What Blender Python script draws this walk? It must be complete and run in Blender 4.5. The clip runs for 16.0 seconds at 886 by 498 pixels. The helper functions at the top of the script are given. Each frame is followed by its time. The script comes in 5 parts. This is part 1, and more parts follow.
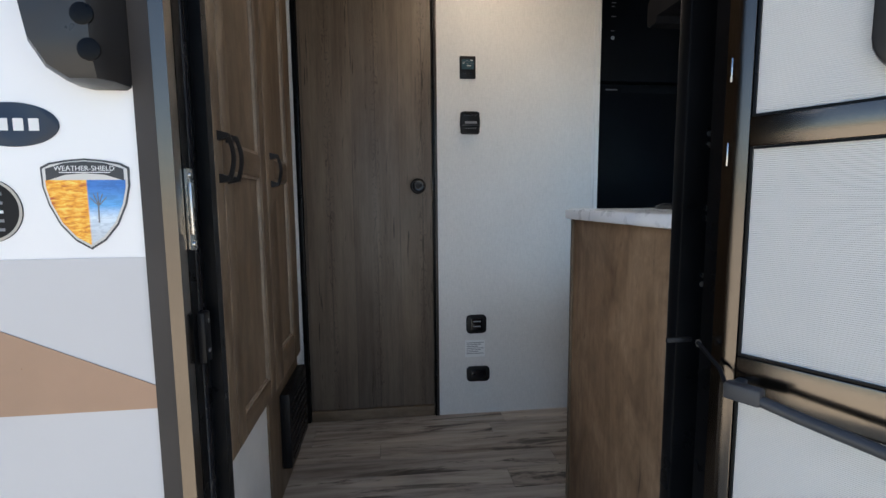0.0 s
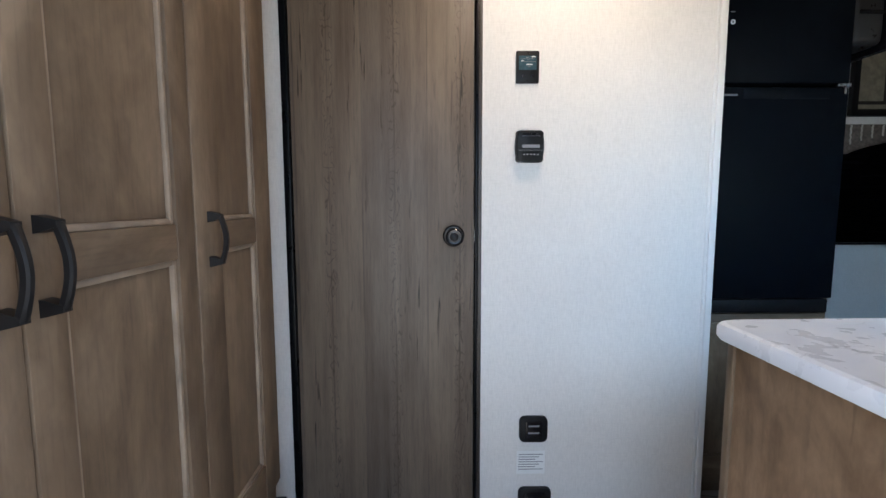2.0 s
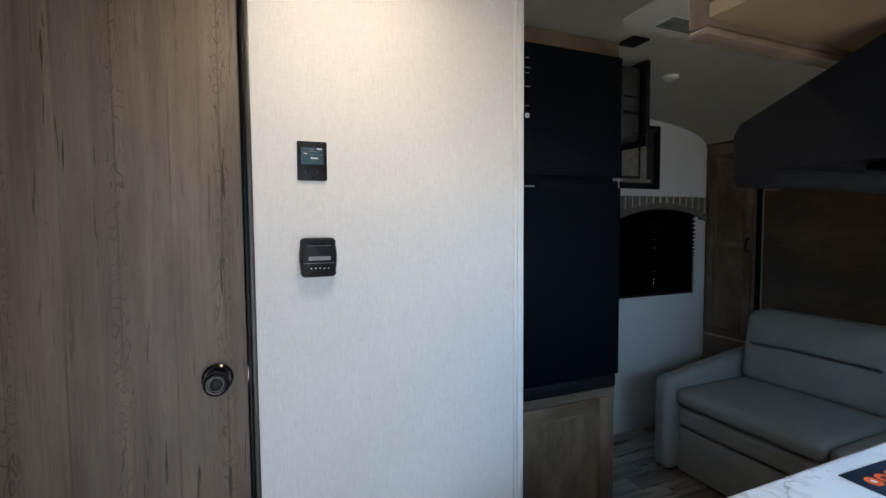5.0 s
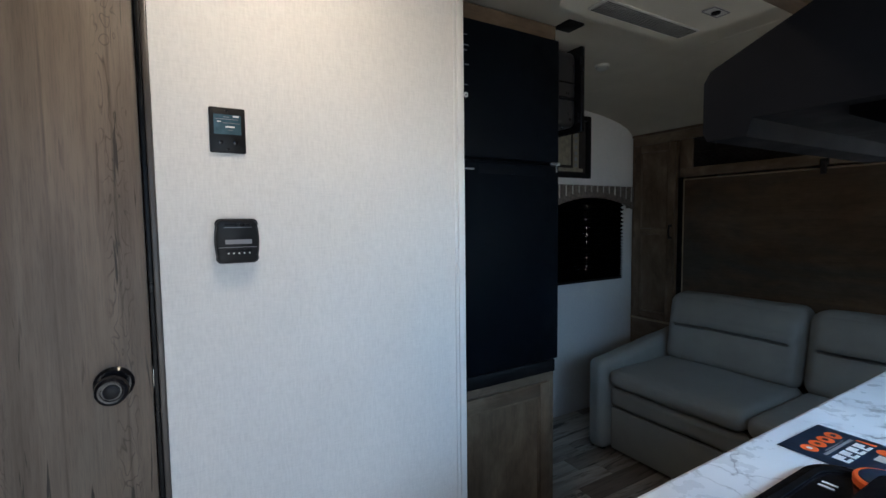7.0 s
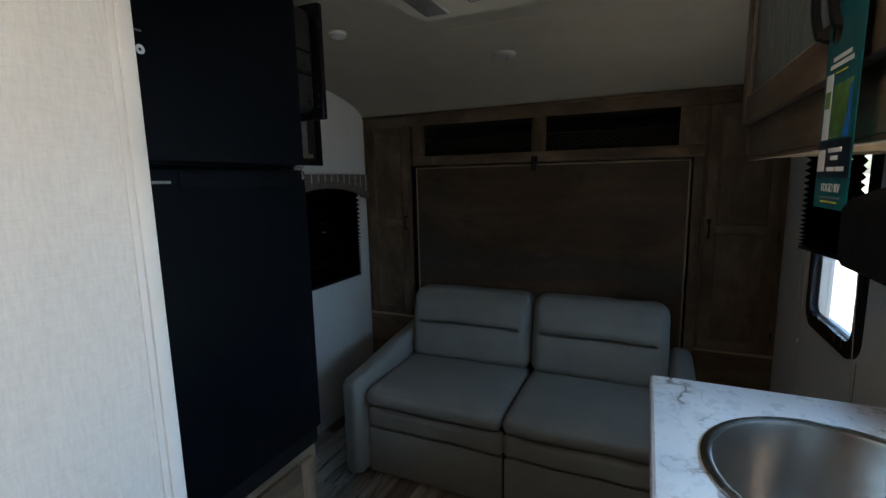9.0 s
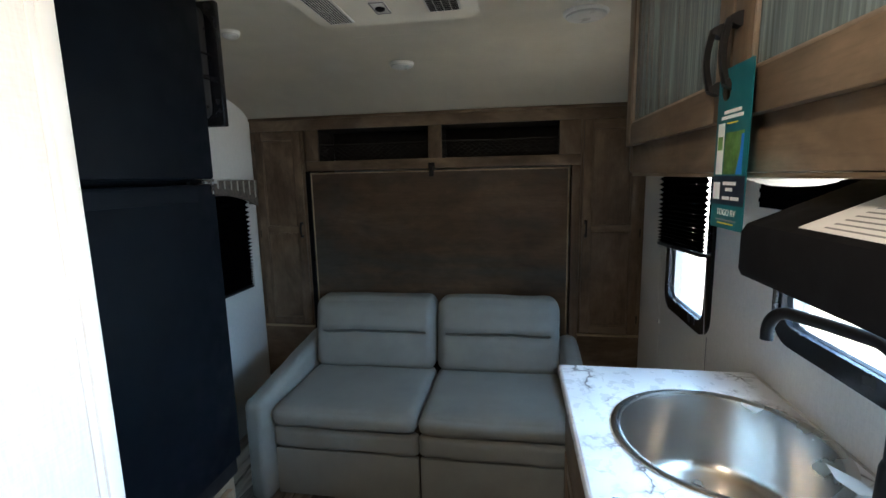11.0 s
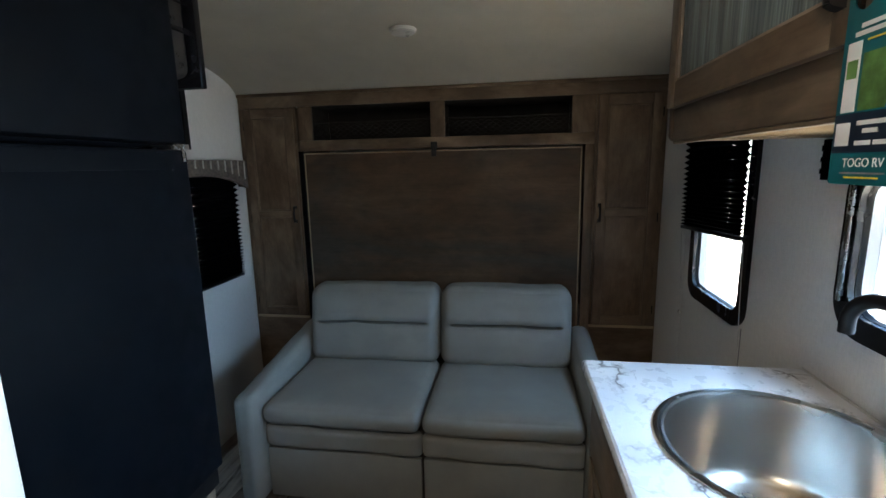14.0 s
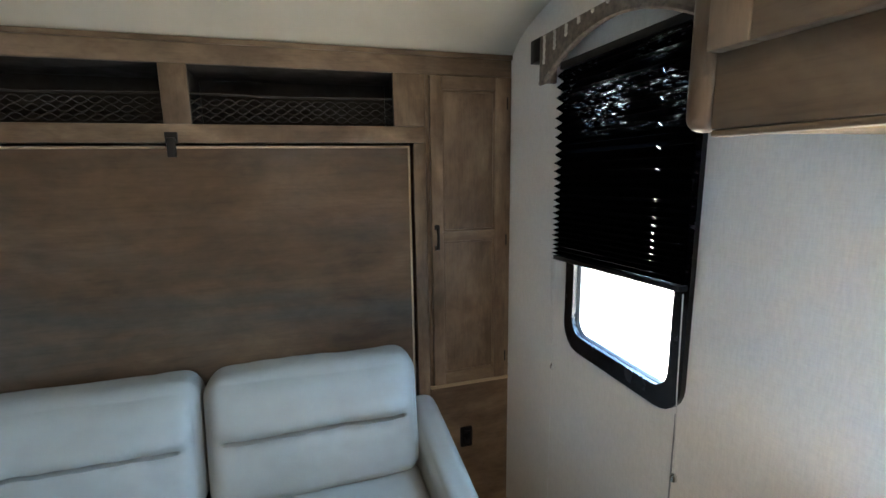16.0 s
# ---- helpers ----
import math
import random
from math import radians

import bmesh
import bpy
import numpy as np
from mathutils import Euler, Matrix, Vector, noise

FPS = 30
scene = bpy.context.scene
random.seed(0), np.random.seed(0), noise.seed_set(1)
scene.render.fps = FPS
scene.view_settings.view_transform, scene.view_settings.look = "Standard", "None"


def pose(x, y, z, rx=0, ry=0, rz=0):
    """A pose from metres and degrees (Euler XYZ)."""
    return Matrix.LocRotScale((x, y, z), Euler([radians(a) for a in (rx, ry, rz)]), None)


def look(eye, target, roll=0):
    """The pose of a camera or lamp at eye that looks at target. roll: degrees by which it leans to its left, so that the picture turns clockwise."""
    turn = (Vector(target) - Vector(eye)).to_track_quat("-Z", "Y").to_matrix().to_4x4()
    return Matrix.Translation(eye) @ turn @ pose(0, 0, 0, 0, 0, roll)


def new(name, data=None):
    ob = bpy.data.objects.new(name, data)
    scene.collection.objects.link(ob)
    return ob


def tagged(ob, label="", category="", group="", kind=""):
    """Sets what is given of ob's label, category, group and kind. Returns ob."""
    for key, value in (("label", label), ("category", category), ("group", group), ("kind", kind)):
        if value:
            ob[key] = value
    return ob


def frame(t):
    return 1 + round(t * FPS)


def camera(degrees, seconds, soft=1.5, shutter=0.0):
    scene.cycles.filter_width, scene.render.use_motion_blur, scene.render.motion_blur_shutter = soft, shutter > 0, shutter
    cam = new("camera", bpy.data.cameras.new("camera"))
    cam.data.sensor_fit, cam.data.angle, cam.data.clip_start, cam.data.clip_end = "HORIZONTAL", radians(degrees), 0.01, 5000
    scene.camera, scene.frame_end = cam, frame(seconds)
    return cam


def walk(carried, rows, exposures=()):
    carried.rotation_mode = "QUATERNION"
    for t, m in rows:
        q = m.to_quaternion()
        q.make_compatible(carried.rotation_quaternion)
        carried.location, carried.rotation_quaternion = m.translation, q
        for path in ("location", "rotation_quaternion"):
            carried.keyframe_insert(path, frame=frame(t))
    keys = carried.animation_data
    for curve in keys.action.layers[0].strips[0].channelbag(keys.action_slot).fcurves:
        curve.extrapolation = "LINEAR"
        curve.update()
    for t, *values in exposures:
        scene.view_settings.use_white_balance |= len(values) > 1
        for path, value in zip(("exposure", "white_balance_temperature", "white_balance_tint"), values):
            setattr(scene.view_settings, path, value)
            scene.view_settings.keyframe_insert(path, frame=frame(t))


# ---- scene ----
cam = camera(88.3, 16.0)
PATH = [
    (0, (0.11, 0.058, 0.941), (0.327, 2.035, 0.73), -0.5),
    (0.5, (0.164, 0.145, 0.926), (0.354, 2.124, 0.706), -0.3),
    (1, (0.186, 0.33, 0.936), (0.333, 2.312, 0.717), -0.3),
    (1.5, (0.161, 0.494, 1.046), (0.251, 2.481, 0.835), -0.1),
    (2, (0.163, 0.633, 1.098), (0.198, 2.623, 0.898), -0.1),
    (2.5, (0.214, 0.779, 1.178), (0.277, 2.768, 0.985), 0.1),
    (3, (0.271, 0.833, 1.251), (0.517, 2.813, 1.105), -0.1),
    (3.5, (0.309, 0.907, 1.288), (0.753, 2.855, 1.19), -0.6),
    (4, (0.322, 0.937, 1.309), (0.981, 2.825, 1.248), -0.7),
    (4.2, (0.320, 0.913, 1.330), (1.030, 2.779, 1.253), -0.4),
    (6.3, (0.271, 0.863, 1.335), (1.089, 2.685, 1.219), -0.5),
    (6.5, (0.273, 0.861, 1.328), (1.133, 2.663, 1.217), -0.6),
    (7, (0.324, 0.951, 1.301), (1.34, 2.669, 1.167), -0.7),
    (7.5, (0.341, 1.146, 1.387), (1.558, 2.725, 1.224), -0.8),
    (8, (0.391, 1.242, 1.45), (1.808, 2.636, 1.235), -1.1),
    (8.5, (0.505, 1.319, 1.443), (2.114, 2.479, 1.193), -0.9),
    (9, (0.599, 1.369, 1.459), (2.4, 2.186, 1.159), -1.2),
    (9.5, (0.611, 1.423, 1.454), (2.505, 1.962, 1.106), -1.3),
    (10, (0.599, 1.447, 1.478), (2.534, 1.801, 1.116), -1.3),
    (12.3, (0.486, 1.492, 1.514), (2.436, 1.842, 1.247), -1.4),
    (12.5, (0.49, 1.494, 1.519), (2.436, 1.865, 1.247), -1.4),
    (13, (0.499, 1.517, 1.491), (2.44, 1.898, 1.191), -1.2),
    (13.5, (0.551, 1.518, 1.467), (2.475, 1.893, 1.071), -1.4),
    (14, (0.693, 1.536, 1.447), (2.637, 1.843, 1.091), -1.2),
    (14.5, (0.853, 1.547, 1.471), (2.808, 1.796, 1.13), -1.2),
    (15, (1.093, 1.584, 1.479), (3.072, 1.462, 1.221), -1.1),
    (15.5, (1.272, 1.609, 1.471), (3.201, 1.191, 1.148), -0.9),
    (16, (1.493, 1.568, 1.463), (3.379, 1.007, 1.103), -0.8),
]
STOPS = [(0.0, 0.72, 5950, 11), (0.5, 1.08, 5900, 11), (1.0, 1.62, 5850, 12), (1.5, 1.8, 5820, 12), (2.0, 1.72, 5780, 12), (2.5, 1.5, 5780, 12), (3.5, 1.36, 5780, 12), (7.0, 1.2, 5600, 10), (8.0, 0.65, 5850, 10), (8.5, 0.68, 5850, 10), (9.0, 1.1, 5750, 8), (9.5, 1.55, 5700, 7),
         (10.0, 2.5, 5700, 7), (12.5, 2.22, 5750, 9), (13.5, 2.1, 5750, 9), (14.0, 2.35, 5750, 9), (14.5, 3.25, 5800, 9), (15.3, 3.65, 5800, 9), (16.0, 4.05, 5800, 9)]
walk(cam, [(t, look(eye, target, roll)) for t, eye, target, roll in PATH], STOPS)

# ---- world, sun, exposure ----
world = bpy.data.worlds.new("sky")
scene.world = world
world.use_nodes = True
wn = world.node_tree
sky = wn.nodes.new("ShaderNodeTexSky")
sky.sky_type, sky.sun_disc = "NISHITA", False
sky.sun_elevation, sky.sun_rotation = radians(50), radians(20)
wn.links.new(sky.outputs[0], wn.nodes["Background"].inputs[0])
wn.nodes["Background"].inputs[1].default_value = 0.15
sun = new("sun", bpy.data.lights.new("sun", "SUN"))
sun.data.energy, sun.data.angle, sun.data.color = 5.0, radians(0.5), (1.0, 0.95, 0.88)
sun.matrix_world = look((1.0, 4.0, 6.0), (0.2, 1.2, 0.0))
SKY, BOUNCE = (0.52, 0.77, 1.0), (1.0, 0.87, 0.66)


def daylight(name, at, across, high, power, colour, rise, spread=115):
    """An area lamp standing in an opening: sky light slants down, light off the sunlit lot slants up."""
    lamp = new(name, bpy.data.lights.new(name, "AREA"))
    lamp.data.shape, lamp.data.size, lamp.data.size_y = "RECTANGLE", across, high
    lamp.data.energy, lamp.data.color, lamp.data.spread = power, colour, radians(spread)
    lamp.matrix_world = look(at, (at[0], at[1] + 1.0, at[2] + rise))


daylight("window_skylight", (2.478, 0.728, 1.315), 0.37, 0.70, 0.45, SKY, -0.55)
daylight("window_bounce", (2.478, 0.726, 1.315), 0.37, 0.70, 1.1, BOUNCE, 1.1)
daylight("window_skylight", (1.384, 0.728, 1.262), 0.74, 0.29, 1.0, SKY, -0.6)
daylight("window_bounce", (1.384, 0.726, 1.262), 0.74, 0.29, 0.7, BOUNCE, 1.0)
# daylight standing in the open entry
daylight("entry_skylight", (0.2, 0.64, 1.0), 0.58, 1.6, 0.98, (0.70, 0.85, 1.0), -0.15, 170)
daylight("entry_bounce", (0.2, 0.638, 1.0), 0.58, 1.6, 0.48, (1.0, 0.97, 0.92), 0.55, 170)


# ---- materials ----


def shader(name):
    m = bpy.data.materials.new(name)
    m.use_nodes = True
    nt = m.node_tree
    return m, nt, nt.nodes["Principled BSDF"]


def coords(nt, stretch=(1, 1, 1), shift=True):
    tc = nt.nodes.new("ShaderNodeTexCoord")
    mp = nt.nodes.new("ShaderNodeMapping")
    mp.inputs["Scale"].default_value = stretch
    nt.links.new(tc.outputs["Object"], mp.inputs["Vector"])
    if shift:
        oi = nt.nodes.new("ShaderNodeObjectInfo")
        mul = nt.nodes.new("ShaderNodeMath")
        mul.operation = "MULTIPLY"
        mul.inputs[1].default_value = 37.0
        nt.links.new(oi.outputs["Random"], mul.inputs[0])
        nt.links.new(mul.outputs[0], mp.inputs["Location"])
    return mp.outputs[0]


def noise_tex(nt, vec, scale, detail=4.0, rough=0.55, distort=0.0):
    n = nt.nodes.new("ShaderNodeTexNoise")
    n.inputs["Scale"].default_value = scale
    n.inputs["Detail"].default_value = detail
    n.inputs["Roughness"].default_value = rough
    n.inputs["Distortion"].default_value = distort
    nt.links.new(vec, n.inputs["Vector"])
    return n.outputs["Fac"]


def ramp(nt, fac, stops):
    r = nt.nodes.new("ShaderNodeValToRGB")
    el = r.color_ramp.elements
    while len(el) < len(stops):
        el.new(0.5)
    for e, (p, c) in zip(el, stops):
        e.position = p
        e.color = (*c, 1) if len(c) == 3 else c
    nt.links.new(fac, r.inputs[0])
    return r.outputs[0]


def mix(nt, fac, a, b, kind="MIX"):
    m = nt.nodes.new("ShaderNodeMix")
    m.data_type, m.blend_type = "RGBA", kind
    for sock, v in ((m.inputs[0], fac), (m.inputs[6], a), (m.inputs[7], b)):
        if isinstance(v, (int, float)):
            sock.default_value = v
        elif isinstance(v, tuple):
            sock.default_value = (*v, 1)
        else:
            nt.links.new(v, sock)
    return m.outputs[2]


def bump(nt, b, height, strength, dist=0.002):
    n = nt.nodes.new("ShaderNodeBump")
    n.inputs["Strength"].default_value = strength
    n.inputs["Distance"].default_value = dist
    nt.links.new(height, n.inputs["Height"])
    nt.links.new(n.outputs[0], b.inputs["Normal"])


def plain(name, c, rough=0.5, metal=0.0, vary=0.15, scale=6.0, grain=300.0, relief=0.1, spec=0.5, rvary=0.12):
    """Paint, plastic or metal with faint blotches, gloss variation and fine grain."""
    m, nt, b = shader(name)
    v = coords(nt)
    f = noise_tex(nt, v, scale, 5)
    lo, hi = tuple(x * (1 - vary) for x in c), tuple(min(1, x * (1 + vary)) for x in c)
    nt.links.new(ramp(nt, f, [(0.3, lo), (0.7, hi)]), b.inputs["Base Color"])
    g = noise_tex(nt, v, grain, 2)
    r0, r1 = max(0.02, rough - rvary), min(1, rough + rvary)
    nt.links.new(ramp(nt, noise_tex(nt, v, scale * 3, 4), [(0.3, (r0,) * 3), (0.7, (r1,) * 3)]), b.inputs["Roughness"])
    b.inputs["Metallic"].default_value = metal
    b.inputs["Specular IOR Level"].default_value = spec
    if relief:
        bump(nt, b, g, relief, 0.0008)
    return m


def wood(name, dark, mid, light, axis, rough=0.45, grain=14.0, blotch=2.2, blend=0.68, cloud=None, knots=False):
    """Stained or printed wood with its grain along one axis: blotches, streaks, pores."""
    m, nt, b = shader(name)
    st = {"x": (0.06, 1, 1), "y": (1, 0.06, 1), "z": (1, 1, 0.06)}[axis]
    v = coords(nt, st)
    streak = noise_tex(nt, v, grain, 6, 0.62, 0.4)
    col = ramp(nt, streak, [(0.28, dark), (0.5, mid), (0.74, light)])
    iso = coords(nt, tuple(0.5 if s < 1 else 1 for s in st))
    big = noise_tex(nt, iso, blotch, 5, 0.6, 0.6)
    col = mix(nt, blend, col, ramp(nt, big, [(0.3, dark), (0.52, mid), (0.72, light)]))
    if cloud:
        haze = noise_tex(nt, coords(nt, tuple(0.3 if s < 1 else 1 for s in st)), 2.3, 5, 0.62, 0.8)
        col = mix(nt, ramp(nt, haze, [(0.44, (0, 0, 0)), (0.6, (0.75,) * 3)]), col, cloud)
    pores = noise_tex(nt, v, grain * 14, 3, 0.6)
    mottle = noise_tex(nt, iso, blotch * 5, 4, 0.65, 0.4)
    col = mix(nt, 0.55, col, ramp(nt, mottle, [(0.32, (0.66, 0.64, 0.62)), (0.62, (1.12, 1.12, 1.12))]), "MULTIPLY")
    col = mix(nt, 0.35, col, ramp(nt, pores, [(0.34, (0.62,) * 3), (0.5, (1, 1, 1))]), "MULTIPLY")
    if knots:
        knot = noise_tex(nt, coords(nt, tuple(0.3 if s < 1 else 1 for s in st)), 34, 2, 0.5, 0.5)
        col = mix(nt, ramp(nt, knot, [(0.69, (0, 0, 0)), (0.76, (0.75,) * 3)]), col, tuple(v * 0.5 for v in dark))
    nt.links.new(col, b.inputs["Base Color"])
    nt.links.new(ramp(nt, streak, [(0.2, (rough + 0.15,) * 3), (0.8, (rough - 0.08,) * 3)]), b.inputs["Roughness"])
    b.inputs["Specular IOR Level"].default_value = 0.35
    bump(nt, b, pores, 0.18, 0.0006)
    return m


def arith(nt, op, a, b=0.0):
    m = nt.nodes.new("ShaderNodeMath")
    m.operation = op
    for sock, v in zip(m.inputs, (a, b)):
        if isinstance(v, (int, float)):
            sock.default_value = v
        else:
            nt.links.new(v, sock)
    return m.outputs[0]


def printed_oak(name, dark, mid, light):
    """Printed upright oak strips: each its own tone, fine streaks, dark checks and chains of nested arches."""
    m, nt, b = shader(name)
    sp = nt.nodes.new("ShaderNodeSeparateXYZ")
    nt.links.new(coords(nt, (1, 1, 1), False), sp.inputs[0])
    x = arith(nt, "ADD", sp.outputs["X"], 0.43)
    strip = arith(nt, "MULTIPLY", x, 10.5)
    wn_ = nt.nodes.new("ShaderNodeTexWhiteNoise")
    wn_.noise_dimensions = "1D"
    nt.links.new(arith(nt, "FLOOR", strip), wn_.inputs["W"])
    streak = noise_tex(nt, coords(nt, (1, 1, 0.035), False), 46, 6, 0.68, 0.25)
    col = ramp(nt, streak, [(0.16, dark), (0.5, mid), (0.84, light)])
    broad = noise_tex(nt, coords(nt, (1, 1, 0.14), False), 11, 4, 0.6, 0.4)
    col = mix(nt, 0.4, col, ramp(nt, broad, [(0.32, dark), (0.5, mid), (0.7, light)]))
    col = mix(nt, 1.0, col, ramp(nt, wn_.outputs["Value"], [(0.0, (0.86, 0.86, 0.87)), (1.0, (1.12, 1.10, 1.07))]), "MULTIPLY")
    edge = arith(nt, "PINGPONG", strip, 0.5)
    gate = ramp(nt, noise_tex(nt, coords(nt, (1, 1, 0.25), False), 8, 3), [(0.42, (0, 0, 0)), (0.56, (1, 1, 1))])
    seam = ramp(nt, edge, [(0.0, (0.45,) * 3), (0.035, (1, 1, 1))])
    col = mix(nt, mix(nt, 1.0, gate, (0.75, 0.75, 0.75), "MULTIPLY"), col, mix(nt, 1.0, col, seam, "MULTIPLY"))
    check = noise_tex(nt, coords(nt, (1, 1, 0.05), False), 115, 3, 0.5, 0.6)
    lane = ramp(nt, noise_tex(nt, coords(nt, (1, 1, 0.06), False), 17, 2), [(0.46, (0, 0, 0)), (0.58, (1, 1, 1))])
    dash = mix(nt, 1.0, ramp(nt, check, [(0.64, (0, 0, 0)), (0.68, (0.95,) * 3)]), lane, "MULTIPLY")
    col = mix(nt, dash, col, tuple(v * 0.45 for v in dark))
    field = noise_tex(nt, coords(nt, (1, 1, 0.30), False), 30, 2.0, 0.45, 0.4)
    loop = ramp(nt, arith(nt, "PINGPONG", field, 0.045), [(0.0, (0.9,) * 3), (0.0045, (0.4,) * 3), (0.009, (0, 0, 0))])
    lane2 = arith(nt, "PINGPONG", arith(nt, "MULTIPLY", x, 5.25), 0.5)
    lane2 = ramp(nt, lane2, [(0.38, (0, 0, 0)), (0.44, (0.8,) * 3)])
    col = mix(nt, mix(nt, 1.0, loop, lane2, "MULTIPLY"), col, tuple(v * 0.6 for v in dark))
    pores = noise_tex(nt, coords(nt, (1, 1, 0.05), False), 420, 3, 0.65)
    col = mix(nt, 0.38, col, ramp(nt, pores, [(0.34, (0.62,) * 3), (0.52, (1.06, 1.06, 1.06))]), "MULTIPLY")
    nt.links.new(col, b.inputs["Base Color"])
    nt.links.new(ramp(nt, streak, [(0.2, (0.58,) * 3), (0.8, (0.40,) * 3)]), b.inputs["Roughness"])
    b.inputs["Specular IOR Level"].default_value = 0.4
    bump(nt, b, pores, 0.22, 0.0006)
    return m


def linen(name, c, rough=0.75):
    """Vinyl wall covering printed and embossed like coarse linen."""
    m, nt, b = shader(name)
    a = noise_tex(nt, coords(nt, (1, 1, 0.16), False), 270, 3, 0.7)
    h = noise_tex(nt, coords(nt, (0.14, 0.14, 1), False), 330, 3, 0.7)
    w = mix(nt, 0.42, a, h)
    blot = noise_tex(nt, coords(nt, (1, 1, 1), False), 3.0, 4)
    col = ramp(nt, w, [(0.36, tuple(x * 0.88 for x in c)), (0.5, c), (0.64, tuple(min(1, x * 1.10) for x in c))])
    col = mix(nt, 0.35, col, ramp(nt, blot, [(0.3, tuple(x * 0.9 for x in c)), (0.7, tuple(min(1, x * 1.06) for x in c))]))
    nt.links.new(col, b.inputs["Base Color"])
    b.inputs["Roughness"].default_value = rough
    b.inputs["Specular IOR Level"].default_value = 0.3
    bump(nt, b, w, 0.35, 0.0006)
    return m


def marble(name):
    """White laminate printed with branching grey-brown veins."""
    m, nt, b = shader(name)
    v = coords(nt, (1, 1, 1), False)
    warp = nt.nodes.new("ShaderNodeTexNoise")
    warp.inputs["Scale"].default_value, warp.inputs["Detail"].default_value = 6.0, 5.0
    nt.links.new(v, warp.inputs["Vector"])
    bent = nt.nodes.new("ShaderNodeMix")
    bent.data_type, bent.blend_type = "RGBA", "LINEAR_LIGHT"
    bent.inputs[0].default_value = 0.14
    nt.links.new(v, bent.inputs[6])
    nt.links.new(warp.outputs["Color"], bent.inputs[7])
    lines = []
    for size, bands, lo, hi in ((4.2, (0.010, 0.024, 0.075), 0.50, 0.60), (8.5, (0.006, 0.014, 0.04), 0.55, 0.66)):
        vo = nt.nodes.new("ShaderNodeTexVoronoi")
        vo.feature = "DISTANCE_TO_EDGE"
        vo.inputs["Scale"].default_value = size
        nt.links.new(bent.outputs[2], vo.inputs["Vector"])
        line = ramp(nt, vo.outputs["Distance"], [(0.0, (1, 1, 1)), (bands[0], (0.6,) * 3), (bands[1], (0.14,) * 3), (bands[2], (0, 0, 0))])
        gate = ramp(nt, noise_tex(nt, v, size * 1.1, 2), [(lo, (0, 0, 0)), (hi, (1, 1, 1))])
        lines.append(mix(nt, 1.0, line, gate, "MULTIPLY"))
    vein, thin = lines
    soft = ramp(nt, noise_tex(nt, v, 4.5, 2, 0.5, 0.3), [(0.28, (0.66, 0.68, 0.73)), (0.66, (0.85, 0.85, 0.855))])
    col = mix(nt, vein, soft, (0.10, 0.085, 0.09))
    col = mix(nt, thin, col, (0.42, 0.41, 0.43))
    nt.links.new(col, b.inputs["Base Color"])
    nt.links.new(ramp(nt, noise_tex(nt, v, 30, 3), [(0.3, (0.24,) * 3), (0.7, (0.36,) * 3)]), b.inputs["Roughness"])
    bump(nt, b, noise_tex(nt, v, 500, 2), 0.06, 0.0005)
    return m


def plank_mat(name):
    """Vinyl plank: weathered grey-beige oak with charcoal streaks, each plank its own tone."""
    m, nt, b = shader(name)
    v = coords(nt, (0.09, 1, 1))
    oi = nt.nodes.new("ShaderNodeObjectInfo")
    tone = ramp(nt, oi.outputs["Random"], [(0.0, (0.19, 0.155, 0.125)), (0.3, (0.37, 0.32, 0.265)), (0.7, (0.50, 0.45, 0.385)), (1.0, (0.29, 0.255, 0.22))])
    streak = noise_tex(nt, v, 26, 6, 0.65, 0.5)
    col = mix(nt, 1.0, tone, ramp(nt, streak, [(0.25, (0.32, 0.28, 0.25)), (0.5, (0.95, 0.95, 0.95)), (0.75, (1.4, 1.38, 1.35))]), "MULTIPLY")
    smear = noise_tex(nt, coords(nt, (0.16, 1, 1)), 9, 6, 0.7, 1.2)
    col = mix(nt, ramp(nt, smear, [(0.55, (0, 0, 0)), (0.615, (0.85,) * 3)]), col, (0.035, 0.026, 0.020))
    nt.links.new(col, b.inputs["Base Color"])
    nt.links.new(ramp(nt, streak, [(0.2, (0.6,) * 3), (0.8, (0.4,) * 3)]), b.inputs["Roughness"])
    bump(nt, b, noise_tex(nt, v, 160, 3), 0.15, 0.0006)
    return m


def leather(name, c):
    m, nt, b = shader(name)
    v = coords(nt)
    vo = nt.nodes.new("ShaderNodeTexVoronoi")
    vo.inputs["Scale"].default_value = 420.0
    nt.links.new(v, vo.inputs["Vector"])
    f = noise_tex(nt, v, 5.0, 5, 0.6)
    nt.links.new(ramp(nt, f, [(0.3, tuple(x * 0.88 for x in c)), (0.7, tuple(x * 1.1 for x in c))]), b.inputs["Base Color"])
    nt.links.new(ramp(nt, f, [(0.3, (0.42,) * 3), (0.7, (0.56,) * 3)]), b.inputs["Roughness"])
    wr = noise_tex(nt, v, 10.0, 4, 0.5, 1.2)
    bump(nt, b, mix(nt, 0.75, vo.outputs["Distance"], wr), 0.4, 0.006)
    return m


